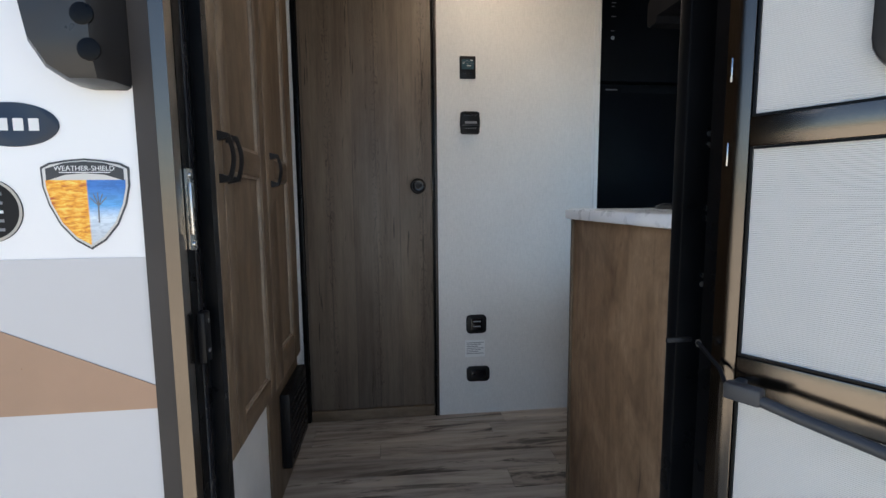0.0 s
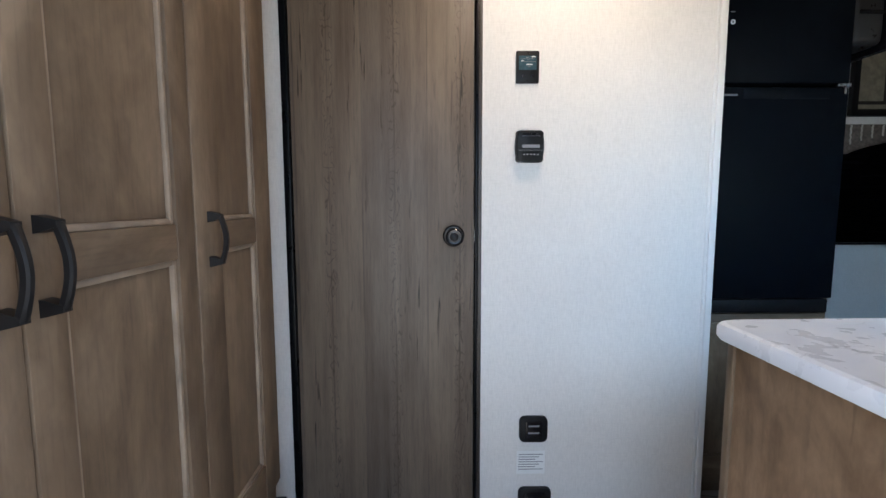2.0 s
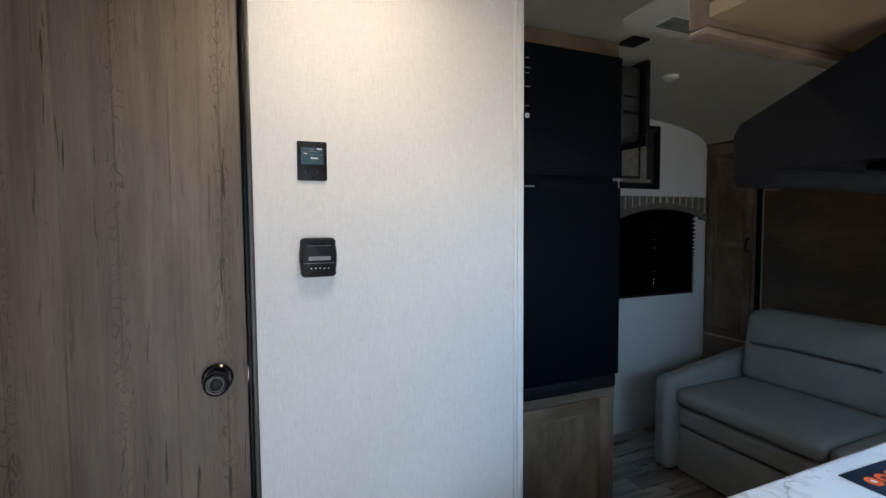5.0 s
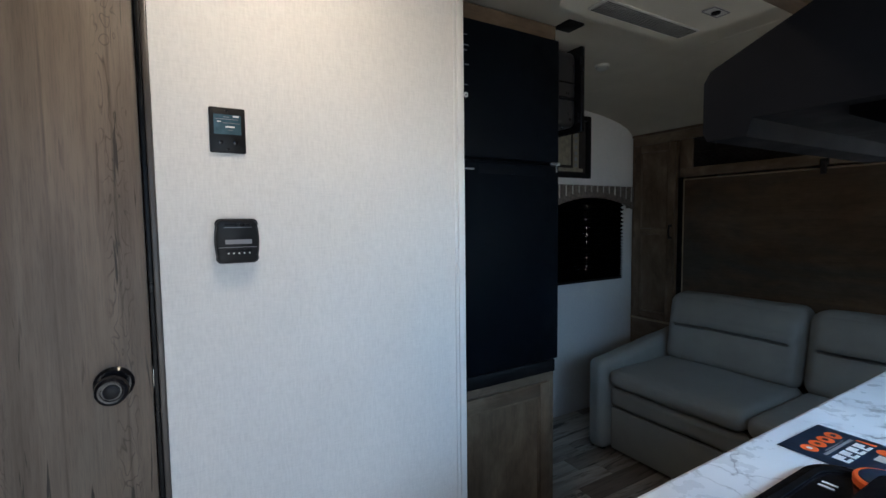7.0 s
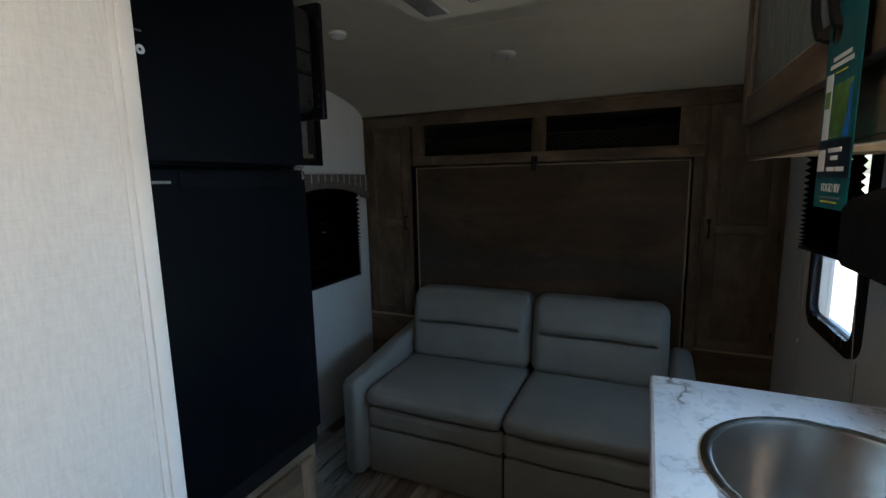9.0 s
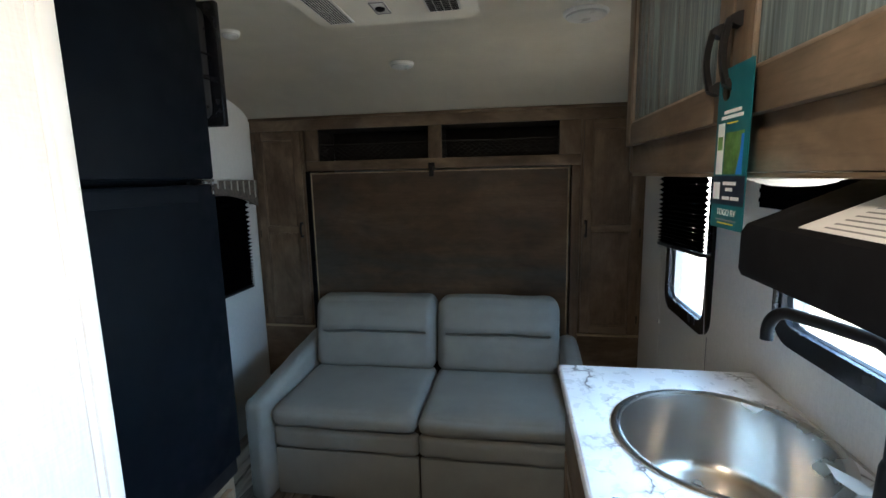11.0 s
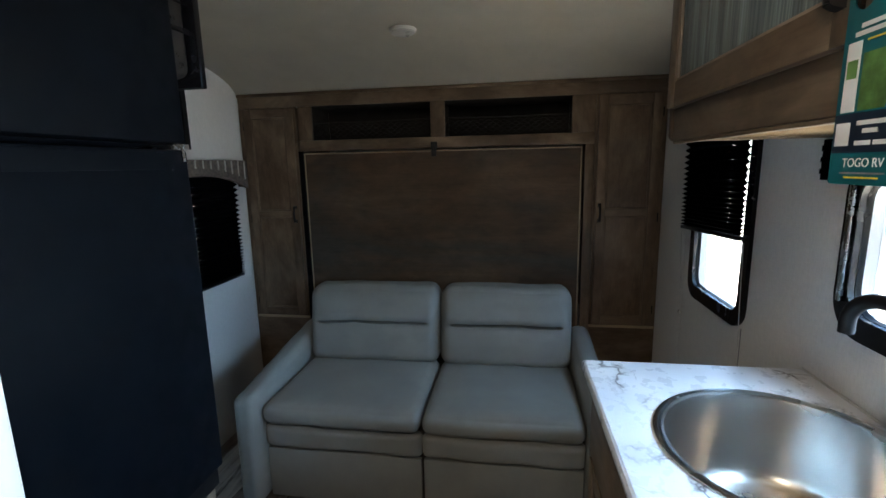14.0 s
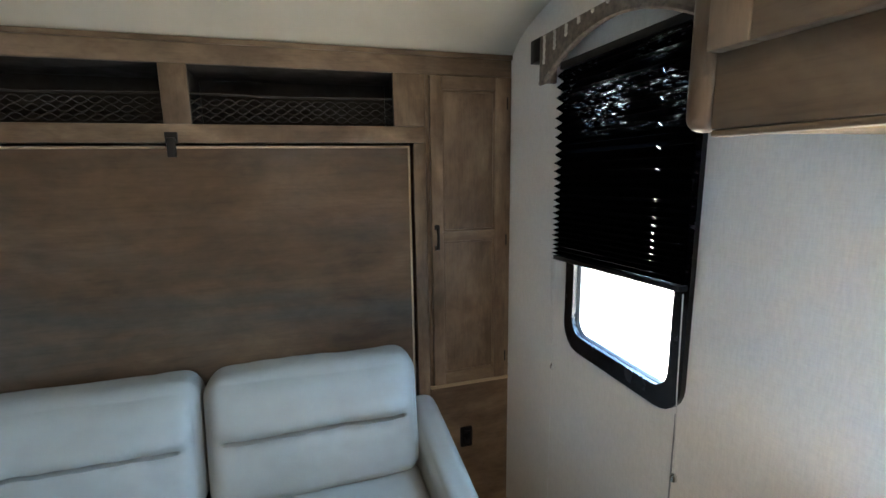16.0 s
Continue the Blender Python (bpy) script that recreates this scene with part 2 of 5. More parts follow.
def ribbed(name, c, scale, rough, axis="Z", strength=0.5, transmission=0.0):
    """Sheet with fine parallel ribs across one axis."""
    m, nt, b = shader(name)
    v = coords(nt, (1, 1, 1), False)
    w = nt.nodes.new("ShaderNodeTexWave")
    w.bands_direction = axis
    w.inputs["Scale"].default_value = scale
    w.inputs["Distortion"].default_value = 0.6 if axis == "X" else 0.05
    w.inputs["Detail"].default_value = 2.0
    nt.links.new(v, w.inputs["Vector"])
    col = ramp(nt, w.outputs["Fac"], [(0.0, tuple(x * 0.82 for x in c)), (1.0, c)])
    nt.links.new(mix(nt, 0.25, col, ramp(nt, noise_tex(nt, v, 2.5, 4), [(0.3, tuple(x * 0.85 for x in c)), (0.7, c)])), b.inputs["Base Color"])
    b.inputs["Roughness"].default_value = rough
    bump(nt, b, w.outputs["Fac"], strength, 0.0012)
    return m


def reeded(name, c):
    """Cast glass with uneven upright reeds and streaks; the dim inside behind it is put into its opaque colour."""
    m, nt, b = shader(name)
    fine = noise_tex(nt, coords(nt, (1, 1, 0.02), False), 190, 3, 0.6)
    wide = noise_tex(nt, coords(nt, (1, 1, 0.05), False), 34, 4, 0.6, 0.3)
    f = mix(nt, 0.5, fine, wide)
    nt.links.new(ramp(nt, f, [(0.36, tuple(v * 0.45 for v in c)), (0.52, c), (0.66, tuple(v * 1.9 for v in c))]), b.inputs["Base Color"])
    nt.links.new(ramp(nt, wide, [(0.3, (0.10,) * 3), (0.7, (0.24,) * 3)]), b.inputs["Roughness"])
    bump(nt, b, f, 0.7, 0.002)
    return m


def steel(name):
    """Steel brushed round the bowl, which draws reflections out across the brush lines."""
    m, nt, b = shader(name)
    f = noise_tex(nt, coords(nt, (1, 1, 1), False), 7, 3, 0.5)
    nt.links.new(ramp(nt, f, [(0.3, (0.61, 0.59, 0.56)), (0.7, (0.64, 0.62, 0.59))]), b.inputs["Base Color"])
    nt.links.new(ramp(nt, f, [(0.3, (0.25,) * 3), (0.7, (0.28,) * 3)]), b.inputs["Roughness"])
    b.inputs["Metallic"].default_value = 1.0
    b.inputs["Anisotropic"].default_value = 0.7
    b.inputs["Anisotropic Rotation"].default_value = 0.25
    tg_ = nt.nodes.new("ShaderNodeTangent")
    tg_.direction_type, tg_.axis = "RADIAL", "Z"
    nt.links.new(tg_.outputs[0], b.inputs["Tangent"])
    return m


def clear_glass(name, tint=(0.9, 0.93, 0.92)):
    m, nt, b = shader(name)
    b.inputs["Base Color"].default_value = (*tint, 1)
    b.inputs["Transmission Weight"].default_value = 1.0
    b.inputs["Roughness"].default_value = 0.02
    b.inputs["IOR"].default_value = 1.1
    return m


def blind_cloth(name):
    """Black pleated cloth; glints of sky light are imitated by pale translucent streaks masked into its upper folds."""
    m, nt, b = shader(name)
    v = coords(nt, (1, 1, 1), False)
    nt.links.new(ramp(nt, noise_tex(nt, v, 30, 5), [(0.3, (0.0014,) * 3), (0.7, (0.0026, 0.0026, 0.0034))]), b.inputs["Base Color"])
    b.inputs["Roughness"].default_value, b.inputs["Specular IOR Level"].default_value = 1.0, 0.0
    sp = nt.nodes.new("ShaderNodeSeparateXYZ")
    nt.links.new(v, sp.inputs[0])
    # streak, patch and height masks place the imitated glints
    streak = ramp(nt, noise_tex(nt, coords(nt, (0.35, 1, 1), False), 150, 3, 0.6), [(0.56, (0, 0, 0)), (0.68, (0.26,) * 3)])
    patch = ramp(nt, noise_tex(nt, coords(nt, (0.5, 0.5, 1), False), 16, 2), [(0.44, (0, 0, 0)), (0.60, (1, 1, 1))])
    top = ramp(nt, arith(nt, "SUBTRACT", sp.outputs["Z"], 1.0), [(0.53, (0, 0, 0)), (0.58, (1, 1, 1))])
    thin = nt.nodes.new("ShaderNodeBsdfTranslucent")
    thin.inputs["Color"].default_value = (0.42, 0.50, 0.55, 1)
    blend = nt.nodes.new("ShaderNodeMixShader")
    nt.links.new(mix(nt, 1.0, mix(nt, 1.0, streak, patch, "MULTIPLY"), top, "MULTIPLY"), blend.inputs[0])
    nt.links.new(b.outputs[0], blend.inputs[1])
    nt.links.new(thin.outputs[0], blend.inputs[2])
    nt.links.new(blend.outputs[0], nt.nodes["Material Output"].inputs["Surface"])
    return m


def lit(name, c, power):
    m, nt, b = shader(name)
    b.inputs["Base Color"].default_value = (*c, 1)
    b.inputs["Emission Color"].default_value = (*c, 1)
    b.inputs["Emission Strength"].default_value = power
    return m


def halves(name):
    """Badge print: a fiery sunset half and a wintry sky half, split down the middle."""
    m, nt, b = shader(name)
    tc = nt.nodes.new("ShaderNodeTexCoord")
    sp = nt.nodes.new("ShaderNodeSeparateXYZ")
    nt.links.new(tc.outputs["Generated"], sp.inputs[0])
    w = nt.nodes.new("ShaderNodeMapping")
    w.inputs["Scale"].default_value = (3, 1, 9)
    nt.links.new(tc.outputs["Generated"], w.inputs[0])
    f = noise_tex(nt, w.outputs[0], 2.5, 4, 0.6, 0.6)
    warm = ramp(nt, f, [(0.3, (0.55, 0.10, 0.01)), (0.5, (0.95, 0.42, 0.02)), (0.68, (1.0, 0.75, 0.15))])
    cold = ramp(nt, sp.outputs["Z"], [(0.15, (0.6, 0.65, 0.7)), (0.42, (0.75, 0.85, 0.95)), (0.6, (0.15, 0.45, 0.85)), (0.9, (0.05, 0.2, 0.6))])
    snow = ramp(nt, f, [(0.42, (0.5, 0.55, 0.6)), (0.55, (1, 1, 1))])
    cold = mix(nt, 0.4, cold, snow, "MULTIPLY")
    split = ramp(nt, sp.outputs["X"], [(0.5, (0, 0, 0)), (0.52, (1, 1, 1))])
    nt.links.new(mix(nt, split, warm, cold), b.inputs["Base Color"])
    b.inputs["Roughness"].default_value = 0.35
    return m


M_LINEN = linen("linen wall covering", (0.72, 0.70, 0.67))
M_CEIL = plain("ceiling vinyl", (0.73, 0.69, 0.60), 0.7, vary=0.05, grain=500, relief=0.12)
M_TRIM = plain("white vinyl trim", (0.72, 0.71, 0.69), 0.45, vary=0.06)
M_CAB_Z = wood("stained maple upright", (0.066, 0.043, 0.026), (0.157, 0.110, 0.070), (0.270, 0.200, 0.135), "z", 0.42, 12, 5.5, 0.80)
M_CAB_Y = wood("stained maple across", (0.066, 0.043, 0.026), (0.157, 0.110, 0.070), (0.270, 0.200, 0.135), "y", 0.42, 12, 5.5, 0.80)
M_CAB_X = wood("stained maple along", (0.066, 0.043, 0.026), (0.157, 0.110, 0.070), (0.270, 0.200, 0.135), "x", 0.42, 12, 5.5, 0.80)
M_BEAD = plain("worn glazed moulding", (0.265, 0.205, 0.150), 0.4, vary=0.3, scale=18)
M_END = wood("printed end panel", (0.126, 0.072, 0.038), (0.258, 0.163, 0.093), (0.380, 0.255, 0.156), "z", 0.55, 6, 8.0, 0.86, knots=True)
M_BATH = printed_oak("printed grey-brown oak", (0.055, 0.041, 0.030), (0.136, 0.105, 0.079), (0.212, 0.169, 0.130))
M_BED = wood("printed brown bed panel", (0.032, 0.019, 0.010), (0.100, 0.063, 0.035), (0.185, 0.125, 0.075), "y", 0.5, 9, 4.2, 0.66, (0.062, 0.060, 0.052))
M_PALE = plain("pale edge banding", (0.40, 0.315, 0.205), 0.5)
M_BLACK = plain("black plastic", (0.006, 0.006, 0.007), 0.45, vary=0.2, spec=0.22)
M_GLOSS = plain("gloss black", (0.008, 0.008, 0.010), 0.2, vary=0.2, spec=0.35)
M_JAMB = plain("black door jamb", (0.003, 0.0034, 0.0042), 0.34, vary=0.3, spec=0.13)
M_JAMBFACE = plain("dark brown jamb face", (0.042, 0.034, 0.028), 0.4, vary=0.2)
M_BRONZE = plain("dark bronze aluminium", (0.20, 0.172, 0.142), 0.18, 1.0, vary=0.06, rvary=0.02, relief=0.02)
M_HOOD = plain("satin black hood paint", (0.007, 0.007, 0.008), 0.8, vary=0.2, spec=0.06)
M_UNDER = plain("plain brown underside board", (0.26, 0.185, 0.105), 0.9, vary=0.2, spec=0.06)
M_SILL = plain("smoked bronze jamb strip", (0.150, 0.130, 0.110), 0.20, 1.0, vary=0.06, rvary=0.02, relief=0.02)
M_FLANGE = plain("taupe aluminium flange", (0.052, 0.046, 0.042), 0.5, 0.0, spec=0.25, rvary=0.02)
M_IRON = plain("matte black iron", (0.010, 0.009, 0.009), 0.5, 0.1, spec=0.35)
M_FRIDGE = plain("textured black fridge skin", (0.0020, 0.0034, 0.0058), 0.5, vary=0.15, grain=900, relief=0.35, spec=0.08)
M_CHROME = plain("zinc plated steel", (0.62, 0.62, 0.60), 0.25, 1.0)
M_STEEL = steel("brushed sink steel")
M_MARBLE = marble("marble laminate")
M_PLANK = plank_mat("weathered vinyl plank")
M_SUB = plain("dark joint", (0.05, 0.045, 0.04), 0.8)
M_LEATHER = leather("grey leatherette", (0.276, 0.282, 0.264))
M_WHITE = plain("white gelcoat siding", (0.86, 0.86, 0.86), 0.22, vary=0.008, relief=0.02, rvary=0.01)
M_GREYBAND = plain("light grey decal", (0.56, 0.56, 0.57), 0.3, vary=0.015, relief=0.02, rvary=0.01)
M_TAN = plain("tan decal", (0.36, 0.225, 0.145), 0.35, vary=0.1)
M_DOORSKIN = ribbed("ribbed white door skin", (0.74, 0.74, 0.72), 110.0, 0.4, "Z", 0.5)
M_RIBGLASS = reeded("streaky grey glass", (0.15, 0.185, 0.185))
M_GLASS = clear_glass("window glass")
M_BLIND = blind_cloth("black pleated fabric")
M_VALANCE = plain("taupe woven fabric", (0.14, 0.115, 0.095), 0.85, vary=0.35, scale=60, relief=0.5)
M_CREAM = plain("cream piping", (0.50, 0.47, 0.41), 0.7)
M_GRILLE = plain("white plastic grille", (0.66, 0.65, 0.62), 0.5)
M_DIFF = plain("white lamp diffuser, off", (0.42, 0.415, 0.40), 0.35)
M_LIT = lit("lit lamp diffuser", (1.0, 0.78, 0.52), 14.0)
M_SCREEN = plain("lcd glass", (0.045, 0.085, 0.105), 0.15, vary=0.25, scale=80)
M_PAPER = plain("white paper", (0.78, 0.78, 0.77), 0.6, vary=0.04)
M_INK = plain("grey print", (0.22, 0.22, 0.23), 0.6)
M_TEAL = plain("teal card print", (0.010, 0.115, 0.135), 0.4, vary=0.1)
M_NAVY = plain("navy card print", (0.012, 0.022, 0.042), 0.4)
M_ORANGE = plain("orange print", (0.80, 0.12, 0.02), 0.45)
M_GREEN = plain("map green print", (0.10, 0.20, 0.05), 0.5, vary=0.5, scale=40)
M_BLUE = plain("map blue print", (0.02, 0.16, 0.55), 0.5)
M_YELLOW = plain("yellow print", (0.75, 0.60, 0.05), 0.5)
M_GREYTUBE = plain("grey painted tube", (0.045, 0.047, 0.052), 0.42, vary=0.15)
M_SPEAKER = plain("charcoal moulded plastic", (0.020, 0.019, 0.019), 0.36, vary=0.2)
M_HALVES = halves("sunset and winter badge print")
M_GROUND = plain("pale dry gravel lot", (0.60, 0.52, 0.39), 0.9, vary=0.25, scale=1.5, grain=60, relief=0.6)
# near-black colour stands in for shade on inner boards and frames
M_DARK = plain("near-black inner shade", (0.020, 0.016, 0.013), 0.8)
M_NET = plain("brown elastic net", (0.026, 0.021, 0.018), 0.8)
M_SEPIA = plain("faded sepia print", (0.23, 0.205, 0.145), 0.6, vary=0.3, scale=25)

# ---- building helpers ----


def FX(x0):
    return lambda u, v, d: (x0 + d, u, v)


def FXN(x0):
    return lambda u, v, d: (x0 - d, u, v)


def FY(y0):
    return lambda u, v, d: (u, y0 + d, v)


def FYN(y0):
    return lambda u, v, d: (u, y0 - d, v)


def FZ(z0):
    return lambda u, v, d: (u, v, z0 + d)


def mesh_of(name, bm, material):
    bmesh.ops.recalc_face_normals(bm, faces=bm.faces)
    me = bpy.data.meshes.new(name)
    bm.to_mesh(me)
    bm.free()
    me.materials.append(material)
    me.polygons.foreach_set("use_smooth", [True] * len(me.polygons))
    me.set_sharp_from_angle(angle=radians(35))
    return me


def solid(name, bm, material, label="", category="", group="", kind=""):
    """One mesh object at top level."""
    return tagged(new(name, mesh_of(name, bm, material)), label, category, group, kind)


def base(name, at, label, category, group=""):
    """An Empty at the base of a thing, which parents its parts."""
    ob = new(name)
    ob.empty_display_size = 0.05
    ob.location = at
    return tagged(ob, label, category, group)


def part(name, bm, material, parent, label=""):
    """One mesh under a thing or under a part; its coordinates are the world's."""
    ob = new(name, mesh_of(name, bm, material))
    ob.parent = parent
    if parent.data is None or parent.location.length > 0:
        ob.matrix_parent_inverse = Matrix.Translation(-parent.location)
    return tagged(ob, label)


def join(*bms):
    out = bms[0]
    for b in bms[1:]:
        me = bpy.data.meshes.new("tmp")
        b.to_mesh(me)
        b.free()
        out.from_mesh(me)
        bpy.data.meshes.remove(me)
    return out


def box(x0, x1, y0, y1, z0, z1, r=0.0, seg=2):
    """A block between two corners, its edges rounded by r."""
    bm = bmesh.new()
    bmesh.ops.create_cube(bm, size=1, matrix=Matrix.LocRotScale(((x0 + x1) / 2, (y0 + y1) / 2, (z0 + z1) / 2), None, (abs(x1 - x0), abs(y1 - y0), abs(z1 - z0))))
    if r:
        bmesh.ops.bevel(bm, geom=list(bm.edges), offset=r, segments=seg, affect="EDGES", profile=0.5)
    return bm


def slab(F, u0, u1, v0, v1, d0, d1, r=0.0, seg=2):
    a, b = F(u0, v0, d0), F(u1, v1, d1)
    return box(min(a[0], b[0]), max(a[0], b[0]), min(a[1], b[1]), max(a[1], b[1]), min(a[2], b[2]), max(a[2], b[2]), r, seg)


def rounded(u0, u1, v0, v1, r, n=6):
    pts = []
    for cu, cv, a0 in ((u1 - r, v1 - r, 0), (u0 + r, v1 - r, 90), (u0 + r, v0 + r, 180), (u1 - r, v0 + r, 270)):
        for k in range(n + 1):
            a = radians(a0 + 90 * k / n)
            pts.append((cu + r * math.cos(a), cv + r * math.sin(a)))
    return pts


def circle(cu, cv, r, n=32):
    return [(cu + r * math.cos(2 * math.pi * k / n), cv + r * math.sin(2 * math.pi * k / n)) for k in range(n)]


def prism(F, pts, d0, d1, bev=0.0):
    """A flat outline given thickness, its front rim eased by bev."""
    bm = bmesh.new()
    loops = []
    cu, cv = sum(p[0] for p in pts) / len(pts), sum(p[1] for p in pts) / len(pts)
    s = 1 if d1 > d0 else -1
    size = max(max(abs(p[0] - cu), abs(p[1] - cv)) for p in pts)
    rows = [(d0, 1.0), (d1 - s * bev, 1.0)]
    if bev:
        rows += [(d1 - s * bev * 0.3, 1 - 0.3 * bev / size), (d1, 1 - bev / size)]
    for d, k in rows:
        loops.append([bm.verts.new(F(cu + (u - cu) * k, cv + (v - cv) * k, d)) for u, v in pts])
    n = len(pts)
    for a, b in zip(loops, loops[1:]):
        for i in range(n):
            bm.faces.new((a[i], a[(i + 1) % n], b[(i + 1) % n], b[i]))
    bm.faces.new(loops[0])
    bm.faces.new(loops[-1])
    return bm


def ring(F, outer, inner, d0, d1):
    """A flat frame between two outlines with as many points each."""
    bm = bmesh.new()
    n = len(outer)
    L = [[bm.verts.new(F(u, v, d)) for u, v in pts] for pts, d in ((outer, d0), (outer, d1), (inner, d1), (inner, d0))]
    for a, b in zip(L, L[1:] + L[:1]):
        for i in range(n):
            bm.faces.new((a[i], a[(i + 1) % n], b[(i + 1) % n], b[i]))
    return bm


def tube(pts, r, n=10):
    """A round bar along a line of points."""
    bm = bmesh.new()
    P = [Vector(p) for p in pts]
    rows = []
    side = None
    for i, p in enumerate(P):
        t = (P[min(i + 1, len(P) - 1)] - P[max(i - 1, 0)]).normalized()
        if side is None:
            side = t.orthogonal().normalized()
        side = (side - t * side.dot(t)).normalized()
        up = t.cross(side)
        rr = r[i] if isinstance(r, (list, tuple)) else r
        rows.append([bm.verts.new(p + side * (rr * math.cos(2 * math.pi * k / n)) + up * (rr * math.sin(2 * math.pi * k / n))) for k in range(n)])
    for a, b in zip(rows, rows[1:]):
        for k in range(n):
            bm.faces.new((a[k], a[(k + 1) % n], b[(k + 1) % n], b[k]))
    bm.faces.new(rows[0])
    bm.faces.new(rows[-1])
    return bm


def lathe(c, prof, n=48, axis="z", open_start=False):
    """A profile of (radius, height) turned about an axis through c."""
    bm = bmesh.new()
    rows = []
    for r, h in prof:
        row = []
        for k in range(n):
            a = 2 * math.pi * k / n
            p = {"z": (r * math.cos(a), r * math.sin(a), h), "y": (r * math.cos(a), -h, r * math.sin(a)), "x": (h, r * math.cos(a), r * math.sin(a))}[axis]
            row.append(bm.verts.new(Vector(c) + Vector(p)))
        rows.append(row)
    for a, b in zip(rows, rows[1:]):
        for k in range(n):
            bm.faces.new((a[k], a[(k + 1) % n], b[(k + 1) % n], b[k]))
    if not open_start:
        bm.faces.new(rows[0])
    bm.faces.new(rows[-1])
    return bm


def lettering(text, size, F_at, right, up, depth=0.0008):
    """Text as a mesh, its baseline's middle at F_at."""
    cu = bpy.data.curves.new("text", "FONT")
    cu.body, cu.size, cu.align_x, cu.extrude = text, size, "CENTER", depth
    ob = new("text", cu)
    me = bpy.data.meshes.new_from_object(ob.evaluated_get(bpy.context.evaluated_depsgraph_get()))
    bpy.data.objects.remove(ob)
    bm = bmesh.new()
    bm.from_mesh(me)
    r, u = Vector(right).normalized(), Vector(up).normalized()
    m = Matrix((r, u, r.cross(u))).transposed().to_4x4()
    m.translation = Vector(F_at)
    bm.transform(m)
    return bm


def pull(F, u, v, length, lift=0.028, flat=False):
    """An arched bar pull on two flared square feet, upright or lying."""
    bms = []
    h = length / 2

    def G(along, across, d):
        return F(u + along, v + across, d) if flat else F(u + across, v + along, d)

    for s in (-1, 1):
        bm = bmesh.new()
        rows = []
        for d, a0, a1, w in ((0.0, h - 0.013, h + 0.006, 0.0085), (0.006, h - 0.012, h + 0.005, 0.0080), (lift * 0.8, h - 0.006, h + 0.001, 0.0062)):
            rows.append([bm.verts.new(G(s * a, c, d)) for a, c in ((a0, -w), (a1, -w), (a1, w), (a0, w))])
        for a, b in zip(rows, rows[1:]):
            for i in range(4):
                bm.faces.new((a[i], a[(i + 1) % 4], b[(i + 1) % 4], b[i]))
        bm.faces.new(rows[0])
        bm.faces.new(rows[-1])
        bms.append(bm)
    bm = bmesh.new()
    rows = []
    for k in range(15):
        q = -1 + 2 * k / 14
        d = lift * (0.70 + 0.34 * math.cos(q * math.pi / 2))
        w = 0.0058 - 0.001 * math.cos(q * math.pi / 2)
        rows.append([bm.verts.new(G(q * (h - 0.001), c, d + e)) for c, e in ((-w, -0.004), (w, -0.004), (w, 0.002), (w * 0.5, 0.004), (-w * 0.5, 0.004), (-w, 0.002))])
    for a, b in zip(rows, rows[1:]):
        for i in range(6):
            bm.faces.new((a[i], a[(i + 1) % 6], b[(i + 1) % 6], b[i]))
    bm.faces.new(rows[0])
    bm.faces.new(rows[-1])
    bms.append(bm)
    return join(*bms)


def shaker(parent, F, u0, u1, v0, v1, mats, rails=(), handle=None, stile=0.05, thick=0.02, bead=None):
    """A framed door: stiles and rails proud of recessed panels, beads round them, and a pull."""
    upright, across = mats
    s = stile
    door = part("door", slab(F, u0 + 0.001, u1 - 0.001, v0 + 0.001, v1 - 0.001, 0, 0.005), upright, parent)
    for a, b in ((u0, u0 + s), (u1 - s, u1)):
        part("stile", slab(F, a, b, v0, v1, 0.0002, thick, 0.002), upright, door)
    spans = [(v0, v0 + s)] + list(rails) + [(v1 - s, v1)]
    for a, b in spans:
        part("rail", slab(F, u0 + s + 0.0005, u1 - s - 0.0005, a, b, 0.0005, thick - 0.0008, 0.002), across, door)
    for (_, a), (b, _) in zip(spans, spans[1:]):
        part("panel", slab(F, u0 + s - 0.004, u1 - s + 0.004, a - 0.004, b + 0.004, 0.0052, 0.008), upright, door)
        ui, uo, w = u0 + s, u1 - s, 0.009
        bm = join(slab(F, ui, ui + w, a, b, 0.007, thick - 0.005, 0.002), slab(F, uo - w, uo, a, b, 0.007, thick - 0.005, 0.002),
                  slab(F, ui + w, uo - w, a, a + w, 0.007, thick - 0.005, 0.002), slab(F, ui + w, uo - w, b - w, b, 0.007, thick - 0.005, 0.002))
        part("moulding", bm, bead or upright, door, "worn paler moulding" if bead else "")
    if handle:
        part("handle", pull(lambda u, v, d: F(u, v, d + thick), *handle), M_IRON, door, "black arched pull handle")
    return door

# ---- the setting ----
YR, YL, XF, XB = 0.795, 3.075, 3.62, -1.0
YO = 0.735
YE = 0.63
GROUND = -0.66


def ceiling_z(x, y):
    u = max(0.0, min(1.0, (x - 2.3) / 0.84))
    z = 2.005 + 0.04 * (1 - ((y - 1.93) / 1.15) ** 2) * (1 - u * u)
    if x > 2.3:
        z -= 0.15 * (1 - math.sqrt(max(0.0, 1 - ((min(x, 3.14) - 2.3) / 0.84) ** 2)))
    return z


